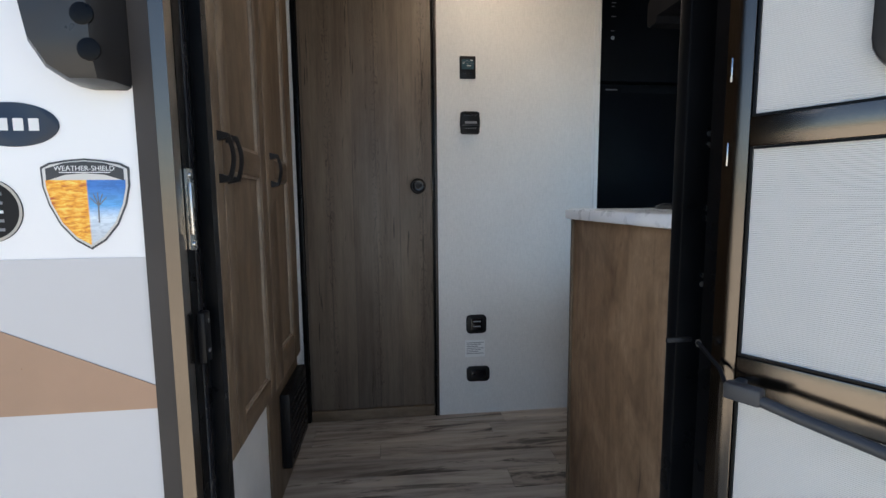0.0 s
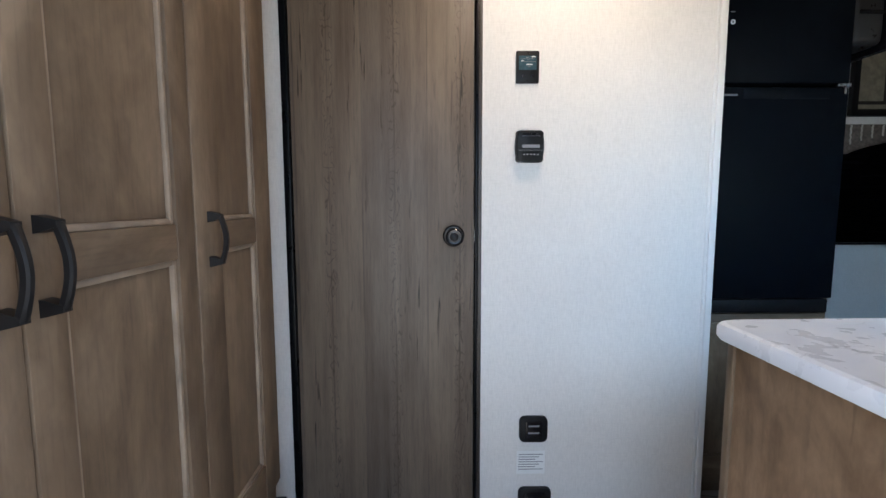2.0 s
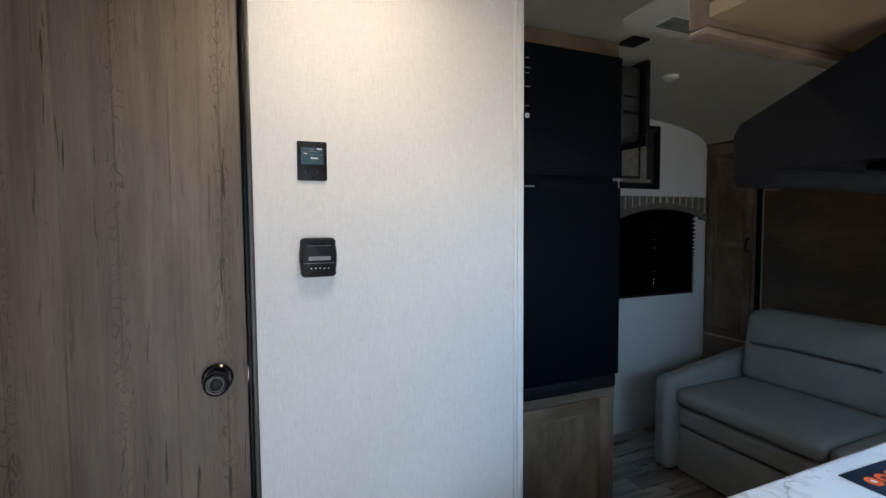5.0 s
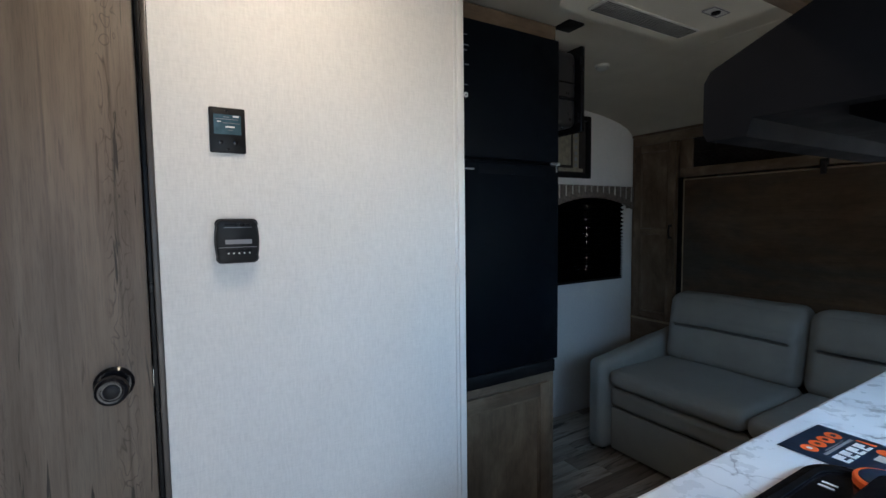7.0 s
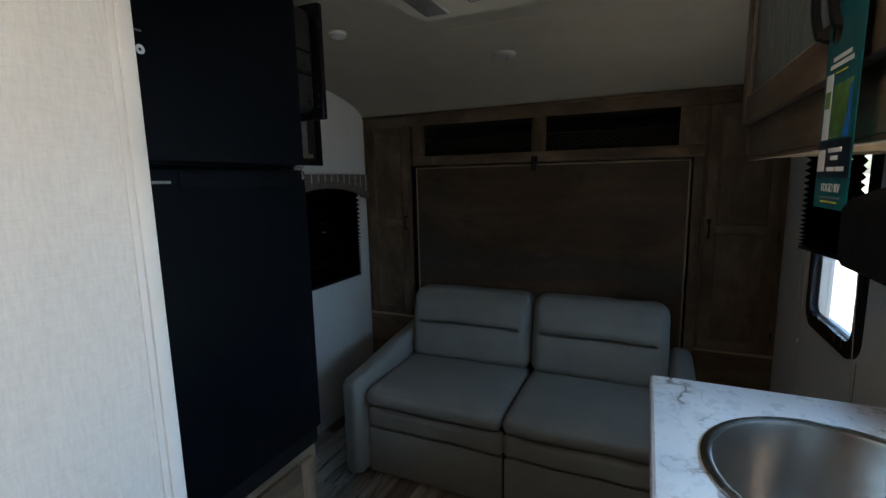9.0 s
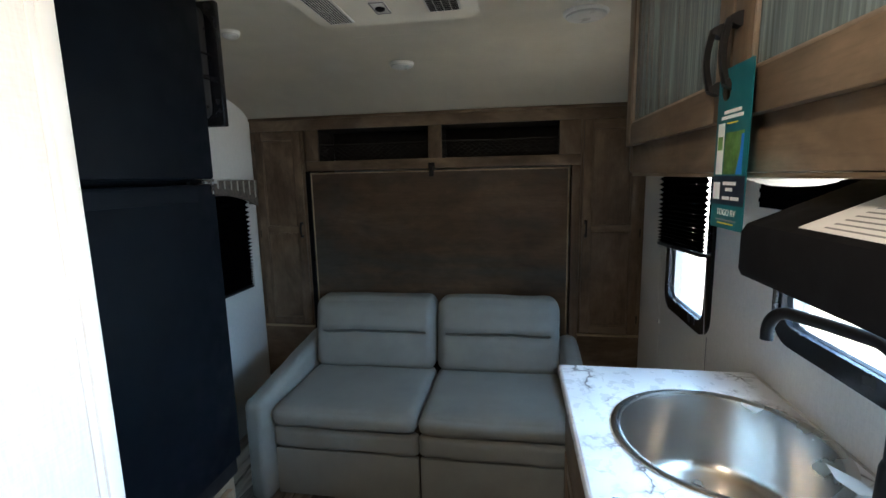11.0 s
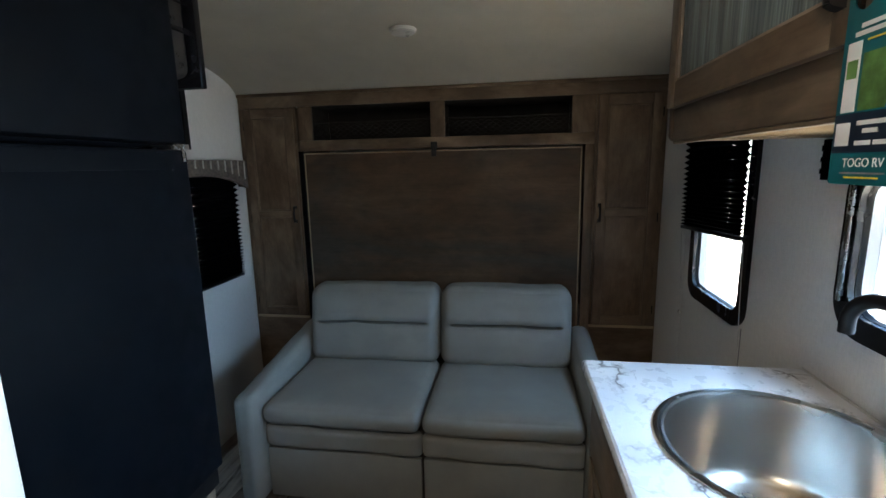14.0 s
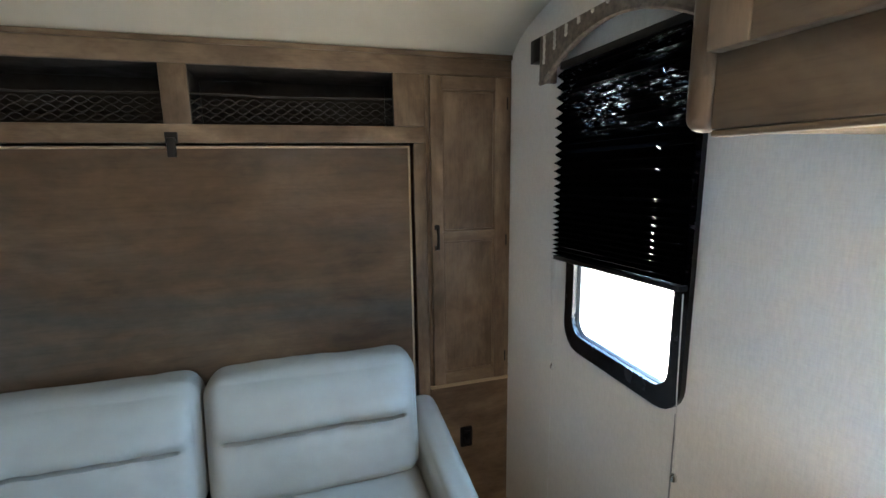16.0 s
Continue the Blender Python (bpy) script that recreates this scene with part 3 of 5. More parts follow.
def pierced(F, u0, u1, v0, v1, holes, d0, d1):
    """One connected wall sheet of even thickness with rectangular openings through it."""
    us = sorted({u0, u1, *[x for h in holes for x in h[:2]]})
    vs = sorted({v0, v1, *[x for h in holes for x in h[2:]]})
    bm = bmesh.new()
    P = {(i, j, k): bm.verts.new(F(u, v, d)) for i, u in enumerate(us) for j, v in enumerate(vs) for k, d in enumerate((d0, d1))}

    def filled(i, j):
        if not (0 <= i < len(us) - 1 and 0 <= j < len(vs) - 1):
            return False
        a, b = (us[i] + us[i + 1]) / 2, (vs[j] + vs[j + 1]) / 2
        return not any(h[0] < a < h[1] and h[2] < b < h[3] for h in holes)

    for i in range(len(us) - 1):
        for j in range(len(vs) - 1):
            if not filled(i, j):
                continue
            for k in (0, 1):
                bm.faces.new([P[i, j, k], P[i + 1, j, k], P[i + 1, j + 1, k], P[i, j + 1, k]])
            for (di, dj), (a, b) in (((-1, 0), ((i, j), (i, j + 1))), ((1, 0), ((i + 1, j), (i + 1, j + 1))), ((0, -1), ((i, j), (i + 1, j))), ((0, 1), ((i, j + 1), (i + 1, j + 1)))):
                if not filled(i + di, j + dj):
                    bm.faces.new([P[*a, 0], P[*b, 0], P[*b, 1], P[*a, 1]])
    bmesh.ops.delete(bm, geom=[v for v in bm.verts if not v.link_faces], context="VERTS")
    return bm


bm = bmesh.new()
bmesh.ops.create_grid(bm, x_segments=60, y_segments=60, size=400, matrix=Matrix.Translation((1, 1, GROUND)))
solid("ground", bm, M_GROUND, "pale dry gravel lot round the trailer", "ground", kind="structure")

floor = solid("floor", box(XB, XF, 0.588, YL + 0.05, -0.10, -0.004), M_SUB, "trailer floor deck under vinyl planks", "floor", kind="structure")

W1, W2, W3 = (2.252, 2.694, 0.922, 1.70), (0.98, 1.805, 1.082, 1.44), (2.32, 2.94, 0.93, 1.42)
solid("wall_entry_side", pierced(FY(0), 0.613, XF + 0.05, -0.12, 2.11, [W1, W2], YO + 0.012, YR), M_LINEN, "kitchen side wall with linen-look vinyl covering", "wall", kind="structure")
solid("wall_outer_panel", pierced(FY(0), 0.613, XF + 0.1, -0.45, 2.11, [W1, W2], YO, YO + 0.011), M_WHITE, "white trailer siding along the kitchen", "wall", kind="structure")
solid("wall_entry_inner", pierced(FY(0), XB, 0.612, -0.12, 2.11, [(-0.128, 0.576, -0.12, 1.905)], 0.588, 0.626), M_LINEN, "wall round the entry with linen-look vinyl covering", "wall", kind="structure")
solid("wall_entry_return", box(0.613, 0.66, 0.588, YO - 0.001, -0.12, 2.11), M_JAMB, "black wall return beside the entry", "wall", kind="structure")
solid("trim_entry_jamb", box(0.523, 0.6055, 0.674, 0.700, 0.0, 2.0, 0.004), M_JAMB, "black jamb board behind the entry frame", "trim", kind="structure")
solid("trim_entry_return", box(0.606, 0.6125, 0.6265, YR, 0.0, 2.0), M_JAMB, "black panel lining the entry return", "trim", kind="structure")
# entry parts are laid out for a wider door and brought to a 26 inch one
ENTRY = Matrix.Translation((0.11, 0.058, 0.941)) @ Matrix.Scale(0.767, 4) @ Matrix.Translation((-0.11, -0.058, -0.941))
siding = solid("wall_outer_skin", pierced(FY(0), -1.7, 0.83, -0.75, 2.47, [(-0.20, 0.64, -0.30, 2.20)], YO, YO + 0.011), M_WHITE,
               "glossy white trailer siding beside the entry", "wall", kind="structure")
part("decal_band", slab(FYN(YO), -1.68, -0.232, -0.70, 0.866, 0.0, 0.0015), M_GREYBAND, siding, "light grey vinyl band")
part("decal_swoosh", prism(FYN(YO), [(-0.95, 0.643), (-0.233, 0.646), (-0.233, 0.680), (-0.430, 0.768), (-0.95, 0.86)], 0.0016, 0.003), M_TAN, siding, "tan brown swoosh decal")

solid("wall_far_side", pierced(FY(0), XB, XF + 0.05, -0.12, 2.11, [W3], YL, YL + 0.05), M_LINEN, "far side wall with linen-look vinyl covering", "wall", kind="structure")
solid("wall_front", box(XF, XF + 0.05, YR, YL, -0.12, 2.11), M_LINEN, "front end wall behind the bed cabinet", "wall", kind="structure")
solid("wall_rear", box(XB - 0.05, XB - 0.001, 0.588, YL + 0.05, -0.12, 2.11), M_LINEN, "rear end wall of the trailer", "wall", kind="structure")
solid("roof", box(XB - 0.30, XF + 0.11, 0.57, YL + 0.07, 2.112, 2.17), M_WHITE, "white trailer roof", "roof", kind="structure")

bm = bmesh.new()
nx, ny = 70, 24
grid = [[bm.verts.new((XB + (XF - XB) * i / nx, YE + (YL - YE) * j / ny, ceiling_z(XB + (XF - XB) * i / nx, YE + (YL - YE) * j / ny))) for j in range(ny + 1)] for i in range(nx + 1)]
for i in range(nx):
    for j in range(ny):
        bm.faces.new((grid[i][j], grid[i][j + 1], grid[i + 1][j + 1], grid[i + 1][j]))
bmesh.ops.solidify(bm, geom=list(bm.faces), thickness=-0.012)
solid("ceiling", bm, M_CEIL, "off-white vinyl ceiling curving down at the front", "ceiling", kind="structure")

# bathroom partition and its return beside the fridge
YB = 1.975
solid("wall_bathroom", pierced(FY(0), XB, 0.975, 0, 2.04, [(-0.272, 0.300, 0, 1.87)], YB, YB + 0.035), M_LINEN,
      "bathroom partition with pale linen-look wall covering", "wall", kind="structure")
solid("wall_bathroom_return", box(0.955, 0.993, YB + 0.037, YL, 0, 2.03), M_LINEN, "short partition wall beside the fridge", "wall", kind="structure")
solid("trim_corner", join(box(0.976, 0.996, YB - 0.006, YB + 0.036, 0, 2.035, 0.002), box(0.966, 0.9755, YB - 0.003, YB, 0, 2.035, 0.001)), M_TRIM, "white vinyl corner trim", "trim", kind="structure")
solid("trim_ceiling", box(0.302, 0.965, YB - 0.007, YB - 0.0005, 1.995, 2.03, 0.002), M_TRIM, "white trim strip under the ceiling", "trim", kind="structure")

frame_b = solid("door_frame_bathroom", join(box(-0.271, -0.252, YB - 0.008, YB + 0.035, 0.0, 1.869, 0.002), box(0.281, 0.2885, YB - 0.006, YB + 0.035, 0.0, 1.869, 0.001),
                box(-0.252, 0.281, YB - 0.008, YB + 0.035, 1.851, 1.869, 0.002)), M_JAMB, "black bathroom door frame", "door frame", kind="structure")
part("jamb_face", box(0.289, 0.2995, YB - 0.009, YB + 0.035, 0.0, 1.869, 0.002), M_JAMBFACE, frame_b, "dark brown jamb face")
door = tagged(new("door_bathroom", mesh_of("door_bathroom", box(-0.2495, 0.2785, YB + 0.004, YB + 0.030, 0.050, 1.848, 0.0015), M_BATH)),
              "closed grey-brown woodgrain bathroom door", "door", kind="structure")
solid("threshold", box(-0.250, 0.279, YB - 0.003, YB + 0.034, 0.0, 0.046, 0.004), M_CAB_X, "brown wooden sill under the bathroom door", "threshold", kind="structure")
kx, kz, ky = 0.218, 1.002, YB + 0.004
part("rosette", lathe((kx, ky, kz), [(0.032, 0.0), (0.032, 0.004), (0.027, 0.009), (0.012, 0.010)], 32, "y"), M_GLOSS, door, "black round rosette")
part("door_knob", lathe((kx, ky, kz), [(0.011, 0.006), (0.011, 0.022), (0.023, 0.030), (0.0265, 0.040), (0.025, 0.050), (0.020, 0.054), (0.0165, 0.0535), (0.0155, 0.050), (0.002, 0.050)], 32, "y"), M_GLOSS, door, "black round knob")
part("knob_button", lathe((kx, ky - 0.050, kz), [(0.0125, 0.0), (0.0125, 0.004), (0.009, 0.0055), (0.001, 0.0055)], 24, "y"), M_BLACK, door)
part("latch_plate", box(0.2795, 0.2808, YB - 0.004, YB + 0.01, 0.985, 1.02, 0.0004), M_CHROME, door, "small bright latch plate")

# entry frame: outer flange, jambs, inner trim
entry = solid("door_frame_entry", ring(FYN(YO), rounded(-0.232, 0.672, -0.33, 2.225, 0.03), rounded(-0.203, 0.643, -0.30, 2.196, 0.02), 0.0, 0.006), M_FLANGE,
              "taupe aluminium entry door flange", "door frame", kind="structure")
part("jamb_bronze", ring(FY(0), rounded(-0.2028, 0.6428, -0.2998, 2.1958, 0.02), rounded(-0.184, 0.637, -0.285, 2.18, 0.015), YO - 0.012, YO + 0.012), M_SILL, entry, "bronze jamb strip")
part("jamb_black", ring(FY(0), rounded(-0.200, 0.668, -0.297, 2.19, 0.02), rounded(-0.183, 0.652, -0.284, 2.178, 0.015), YO + 0.0125, YR + 0.002), M_JAMB, entry, "black inner jamb")
part("jamb_trim", ring(FY(0), rounded(-0.235, 0.716, -0.225, 2.225, 0.03), rounded(-0.165, 0.702, -0.2245, 2.155, 0.02), YR + 0.0025, YR + 0.022), M_JAMB, entry, "black inner trim ring")
part("jamb_seal", tube([(-0.190, YR - 0.018, -0.22), (-0.190, YR - 0.018, 2.17)], 0.011, 12), M_GLOSS, entry, "round rubber seal")
part("jamb_seal", tube([(0.664, YR - 0.018, -0.22), (0.664, YR - 0.018, 2.17)], 0.011, 12), M_GLOSS, entry, "round rubber seal")

# ---- windows ----


def window(name, F, x0, x1, z0, z1, out, label, r=0.03):
    """A framed pane with rounded corners: inner trim ring, outer ring and glass."""
    w = solid(name, ring(F, rounded(x0 - 0.042, x1 + 0.042, z0 - 0.050, z1 + 0.042, r + 0.025), rounded(x0, x1, z0, z1, r), 0.0, 0.013), M_GLOSS, label, "window", kind="structure")
    part("window_frame", ring(F, rounded(x0 - 0.012, x1 + 0.012, z0 - 0.012, z1 + 0.012, r + 0.006), rounded(x0 + 0.001, x1 - 0.001, z0 + 0.001, z1 - 0.001, r), -out, -0.0005), M_JAMB, w, "black window frame")
    pane = part("pane", prism(F, rounded(x0 + 0.006, x1 - 0.006, z0 + 0.006, z1 - 0.006, r - 0.002), -out * 0.6 - 0.004, -out * 0.6), M_GLASS, w, "clear glass pane")
    pane.visible_shadow = False
    return w


window("window_1", FY(YR), 2.276, 2.668, 0.946, 1.676, 0.016, "black framed window with rounded corners by the sofa", 0.05)
kitchen_window = window("window_2", FY(YR), 1.005, 1.792, 1.108, 1.415, 0.016, "black framed kitchen window with rounded corners", 0.06)
# chrome strips added to imitate the reflection along the frame's rounded side
part("side_trim", join(slab(FY(YR), 1.800, 1.812, 1.13, 1.40, 0.0132, 0.022, 0.004), slab(FY(YR), 1.815, 1.8195, 1.13, 1.40, 0.0132, 0.019, 0.002)), M_CHROME, kitchen_window, "added bright strip for the highlight on the frame side")
window("window_3", FYN(YL), 2.33, 2.93, 0.94, 1.41, 0.016, "black framed window behind a closed blind")


def pleated(name, F, u0, u1, v0, v1, cords, label, off=0.018, pleat=0.021, tilt=0.0):
    """A drawn pleated blind: folds, cord holes, head rail and bottom rail."""
    ob = base(name, F((u0 + u1) / 2, v0, off), label, "blind")
    bm = bmesh.new()
    cols = sorted([u0, u1] + [c + s for c in cords for s in (-0.0008, 0.0008)])
    n = int((v1 - v0) / pleat)
    rows, rnd = [], random.Random(5)
    for i in range(n * 4 + 1):
        ph = (i % 4) / 4
        d = 0.015 * (1 - abs(2 * ph - 1))
        q = i / (n * 4)
        z = v0 + (v1 - v0) * (0.55 * q + 0.45 * q * q)
        rows.append([bm.verts.new(F(u + (0.0015 * math.sin(i * 1.7 + k) if 0 < k < len(cols) - 1 else (1 if k else -1) * 0.95 * d * rnd.uniform(0.75, 1.2)), z + tilt * (u1 - u) / (u1 - u0) * (1 - i / (n * 4)), off + d)) for k, u in enumerate(cols)])
    for i in range(n * 4):
        for k in range(len(cols) - 1):
            if k % 2 == 1 and i % 4 == 1 and rnd.random() < 0.4:
                continue
            bm.faces.new((rows[i][k], rows[i][k + 1], rows[i + 1][k + 1], rows[i + 1][k]))
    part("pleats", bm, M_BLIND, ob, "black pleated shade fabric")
    part("bottom_rail", prism(F, [(u0 - 0.004, v0 - 0.012 + tilt), (u1 + 0.004, v0 - 0.012), (u1 + 0.004, v0), (u0 - 0.004, v0 + tilt)], off - 0.006, off + 0.016, 0.003), M_BLACK, ob)
    part("head_rail", slab(F, u0, u1, v1, v1 + 0.02, 0.002, off + 0.014, 0.002), M_BLACK, ob)
    return ob


def valance(name, F, u0, u1, top, drop, rise, label, stripes, depth=0.055):
    """A padded window valance with an arched lower edge and cream stripes."""
    ob = base(name, F((u0 + u1) / 2, top - drop, 0), label, "valance")
    n = 24
    pts = [(u0, top), (u0, top - drop)]
    for k in range(n + 1):
        q = k / n
        pts.append((u0 + 0.02 + (u1 - u0 - 0.04) * q, top - drop + rise * math.sin(math.pi * q) ** 0.8))
    pts += [(u1, top - drop), (u1, top)]
    part("board", prism(F, pts, 0.032, depth), M_VALANCE, ob, "taupe fabric face")
    part("end_board", slab(F, u0, u0 + 0.012, top - drop, top, 0.001, 0.0315), M_VALANCE, ob)
    part("end_board", slab(F, u1 - 0.012, u1, top - drop, top, 0.001, 0.0315), M_VALANCE, ob)
    for k in range(stripes):
        q = (k + 0.5) / stripes
        u = u0 + (u1 - u0) * q
        low = top - drop + rise * math.sin(math.pi * q) ** 0.8 + 0.03
        pts2 = [F(u + 0.0025 * math.sin(i * 2.2), low + (top - 0.003 - low) * i / 10, depth + 0.002) for i in range(11)]
        part("stripe", tube(pts2, 0.0042, 6), M_CREAM, ob, "cream braided stripe")
    edge = [F(u, v - 0.001, depth - 0.004) for u, v in pts[1:-1]]
    part("welt", tube(edge, 0.007, 6), M_VALANCE, ob, "rolled lower welt")
    return ob


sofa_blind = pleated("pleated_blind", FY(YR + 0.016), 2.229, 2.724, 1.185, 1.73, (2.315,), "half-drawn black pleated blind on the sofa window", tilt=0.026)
pleated("pleated_blind", FYN(YL - 0.016), 2.265, 2.985, 0.885, 1.42, (2.64,), "closed black pleated blind on the far window")
valance("window_valance", FY(YR), 2.17, 2.832, 1.845, 0.135, 0.10, "taupe window valance with cream stripes and arched edge", 11)
valance("window_valance", FYN(YL), 2.30, 3.095, 1.502, 0.145, 0.075, "taupe window valance with cream stripes above the far blind", 14)
solid("curtain_bracket", box(2.834, 2.905, YR + 0.001, YR + 0.05, 1.78, 1.85, 0.003), M_BLACK, "small black bracket at the end of the valance", "bracket")
st = base("blind_stack", (1.4, YR + 0.02, 1.41), "raised black pleated blind folded under the wall cabinet", "blind")
for i in range(7):
    part("fold", box(0.95, 1.895, YR + 0.004, YR + 0.036 + 0.003 * (i % 2), 1.398 + i * 0.0132, 1.4111 + i * 0.0132, 0.0015), M_BLIND, st)
for cx, z1, z0 in ((2.775, 1.17, 0.80), (2.235, 1.19, 0.765)):
    c = part("pull_cord", tube([(cx, YR + 0.028, z1), (cx + 0.003, YR + 0.02, (z0 + z1) / 2), (cx, YR + 0.012, z0)], 0.0012, 6), M_GRILLE, sofa_blind, "thin pale pull cord")
    part("tassel", lathe((cx, YR + 0.012, z0 - 0.02), [(0.002, 0.022), (0.006, 0.016), (0.0075, 0.004), (0.003, 0.0)], 12), M_CHROME, c, "shiny tassel")
for sx in (2.255, 2.80):
    solid("trim_seam", box(sx - 0.002, sx + 0.002, YR, YR + 0.0012, 0.1, 0.90 if sx < 2.5 else 1.8), M_INK if sx < 2.5 else M_TRIM, "narrow wall panel seam strip", "trim", kind="structure")

# ---- pantry beside the entry ----
XP = -0.262
pan = base("pantry_cabinet", (-0.5, 1.25, 0.0), "tall brown stained pantry cabinet with shaker doors", "cabinet")
part("body", box(-0.86, XP, 0.66, 1.772, 0.375, 2.0), M_CAB_Z, pan)
FP = FX(XP)
mats = (M_CAB_Z, M_CAB_Y)
mid = [(1.010, 1.066)]
shaker(pan, FP, 0.822, 1.078, 0.385, 1.93, mats, mid, (1.057, 1.034, 0.094), stile=0.044, bead=M_BEAD)
shaker(pan, FP, 1.082, 1.410, 0.385, 1.93, mats, mid, (1.107, 1.034, 0.094), stile=0.052, bead=M_BEAD)
shaker(pan, FP, 1.415, 1.765, 0.385, 1.93, mats, mid, (1.462, 1.034, 0.088), stile=0.090, bead=M_BEAD)
part("base_panel", box(-0.86, XP + 0.004, 1.372, 1.772, 0.0, 0.374), M_CAB_Z, pan)
part("side_panel", box(-0.86, XP - 0.002, 0.66, 1.371, 0.0, 0.374), M_TRIM, pan, "white panel under the doors")
vent = base("vent_cover", (XP, 1.63, 0.10), "black vent cover low on the pantry base", "vent")
part("cover", slab(FX(XP + 0.0045), 1.49, 1.768, 0.085, 0.335, 0, 0.032, 0.006), M_BLACK, vent)
for k in range(8):
    part("slat", slab(FX(XP + 0.037), 1.51, 1.75, 0.11 + k * 0.026, 0.118 + k * 0.026, 0, 0.003, 0.001), M_GLOSS, vent)

# ---- fittings on the bathroom wall ----
FB = FYN(YB)
mp = base("tank_monitor", (0.428, YB, 1.44), "black tank monitor panel with a small screen on the wall", "control panel")
part("plate", prism(FB, rounded(0.395, 0.461, 1.438, 1.527, 0.003), 0, 0.006, 0.0015), M_BLACK, mp)
part("display", prism(FB, rounded(0.403, 0.453, 1.474, 1.513, 0.001), 0.006, 0.0072), M_SCREEN, mp, "grey-blue lcd display")
for u0, u1, v, w in ((0.421, 0.431, 1.5075, 0.0012), (0.438, 0.449, 1.5085, 0.0030), (0.406, 0.447, 1.5035, 0.0008), (0.409, 0.416, 1.4975, 0.0022), (0.419, 0.451, 1.4960, 0.0008), (0.424, 0.441, 1.4875, 0.0028), (0.429, 0.437, 1.4825, 0.0008)):
    part("print", slab(FB, u0, u1, v, v + w, 0.0072, 0.0076), M_GRILLE if w > 0.002 else M_INK, mp)
for u in (0.4145, 0.4415):
    part("button", lathe((u, YB - 0.006, 1.458), [(0.0042, 0.0), (0.0042, 0.002), (0.001, 0.0026)], 14, "y"), M_GLOSS, mp)
for v in (1.5205, 1.4445):
    part("screw", lathe((0.428, YB - 0.006, v), [(0.0028, 0.0), (0.0028, 0.0008), (0.001, 0.0012)], 12, "y"), M_JAMB, mp)

th = base("thermostat", (0.437, YB, 1.215), "black rounded thermostat on the wall", "thermostat")


def barrel(u0, u1, v0, v1, r, swell):
    """A rounded outline whose two sides bow outwards."""
    mu, mv = (u0 + u1) / 2, (v0 + v1) / 2
    pts = rounded(u0, u1, v0, v1, r)
    side = [(u1 + swell * (1 - k * k), mv - k * (v1 - v0) * 0.34) for k in (1, 0.6, 0.2, -0.2, -0.6, -1)]
    out = []
    for u, v in pts:
        q = 1 - ((v - mv) / (v1 - v0) * 2) ** 2
        out.append((u + (swell if u > mu else -swell) * max(0.0, q), v))
    out += side + [(2 * mu - u, v) for u, v in side]
    return sorted(out, key=lambda p: math.atan2(p[1] - mv, p[0] - mu))


part("back_plate", prism(FB, barrel(0.3975, 0.476, 1.2145, 1.3055, 0.010, 0.003), 0, 0.010, 0.001), M_JAMB, th)
part("body", prism(FB, barrel(0.3985, 0.473, 1.2155, 1.3045, 0.012, 0.0035), 0.0102, 0.024, 0.006), M_BLACK, th)
part("name_strip", prism(FB, rounded(0.413, 0.4625, 1.2545, 1.2635, 0.001), 0.024, 0.0245), M_INK, th, "grey lettering strip")
part("lever", slab(FB, 0.413, 0.462, 1.2915, 1.2945, 0.0232, 0.0265, 0.001), M_JAMB, th)
part("scale", slab(FB, 0.412, 0.4635, 1.2875, 1.2885, 0.0238, 0.0243), M_INK, th)
part("groove", slab(FB, 0.402, 0.4715, 1.2475, 1.2485, 0.0238, 0.0243), M_INK, th)
part("slot", slab(FB, 0.412, 0.4625, 1.2395, 1.2435, 0.0238, 0.0244, 0.0002), M_JAMB, th)
for k in range(5):
    part("mark", slab(FB, 0.417 + k * 0.0098, 0.4195 + k * 0.0098, 1.2345, 1.2375, 0.0239, 0.0244), M_GRILLE, th)

for (u0, u1, v0, v1, nm, lab) in ((0.4195, 0.507, 0.365, 0.447, "wall_switch", "black wall plate with rocker and sockets"), (0.4195, 0.522, 0.149, 0.216, "wall_outlet", "black power outlet low on the wall")):
    o = base(nm, ((u0 + u1) / 2, YB, v0), lab, "outlet")
    part("plate", prism(FB, rounded(u0, u1, v0, v1, 0.018), 0, 0.012, 0.004), M_BLACK, o)
    part("insert", prism(FB, rounded(u0 + 0.018, u1 - 0.018, v0 + 0.014, v1 - 0.014, 0.004), 0.012, 0.0145, 0.001), M_GLOSS, o)
    if nm == "wall_switch":
        for k in range(2):
            part("print", slab(FB, u0 + 0.027, u0 + 0.060, v1 - 0.030 - k * 0.022, v1 - 0.025 - k * 0.022, 0.0145, 0.0151), M_INK, o)
    else:
        for k in (0.030, 0.064):
            part("slot", slab(FB, u0 + k, u0 + k + 0.010, v0 + 0.030, v0 + 0.0335, 0.0143, 0.0149), M_JAMB, o)
lb = base("notice_label", (0.458, YB, 0.26), "small white notice label stuck on the wall", "label")
part("sheet", slab(FB, 0.414, 0.502, 0.258, 0.333, 0, 0.0008), M_PAPER, lb)
for k in range(7):
    part("print", slab(FB, 0.420, 0.496 - 0.012 * (k % 3), 0.320 - k * 0.008, 0.3225 - k * 0.008, 0.0008, 0.0012), M_INK, lb)

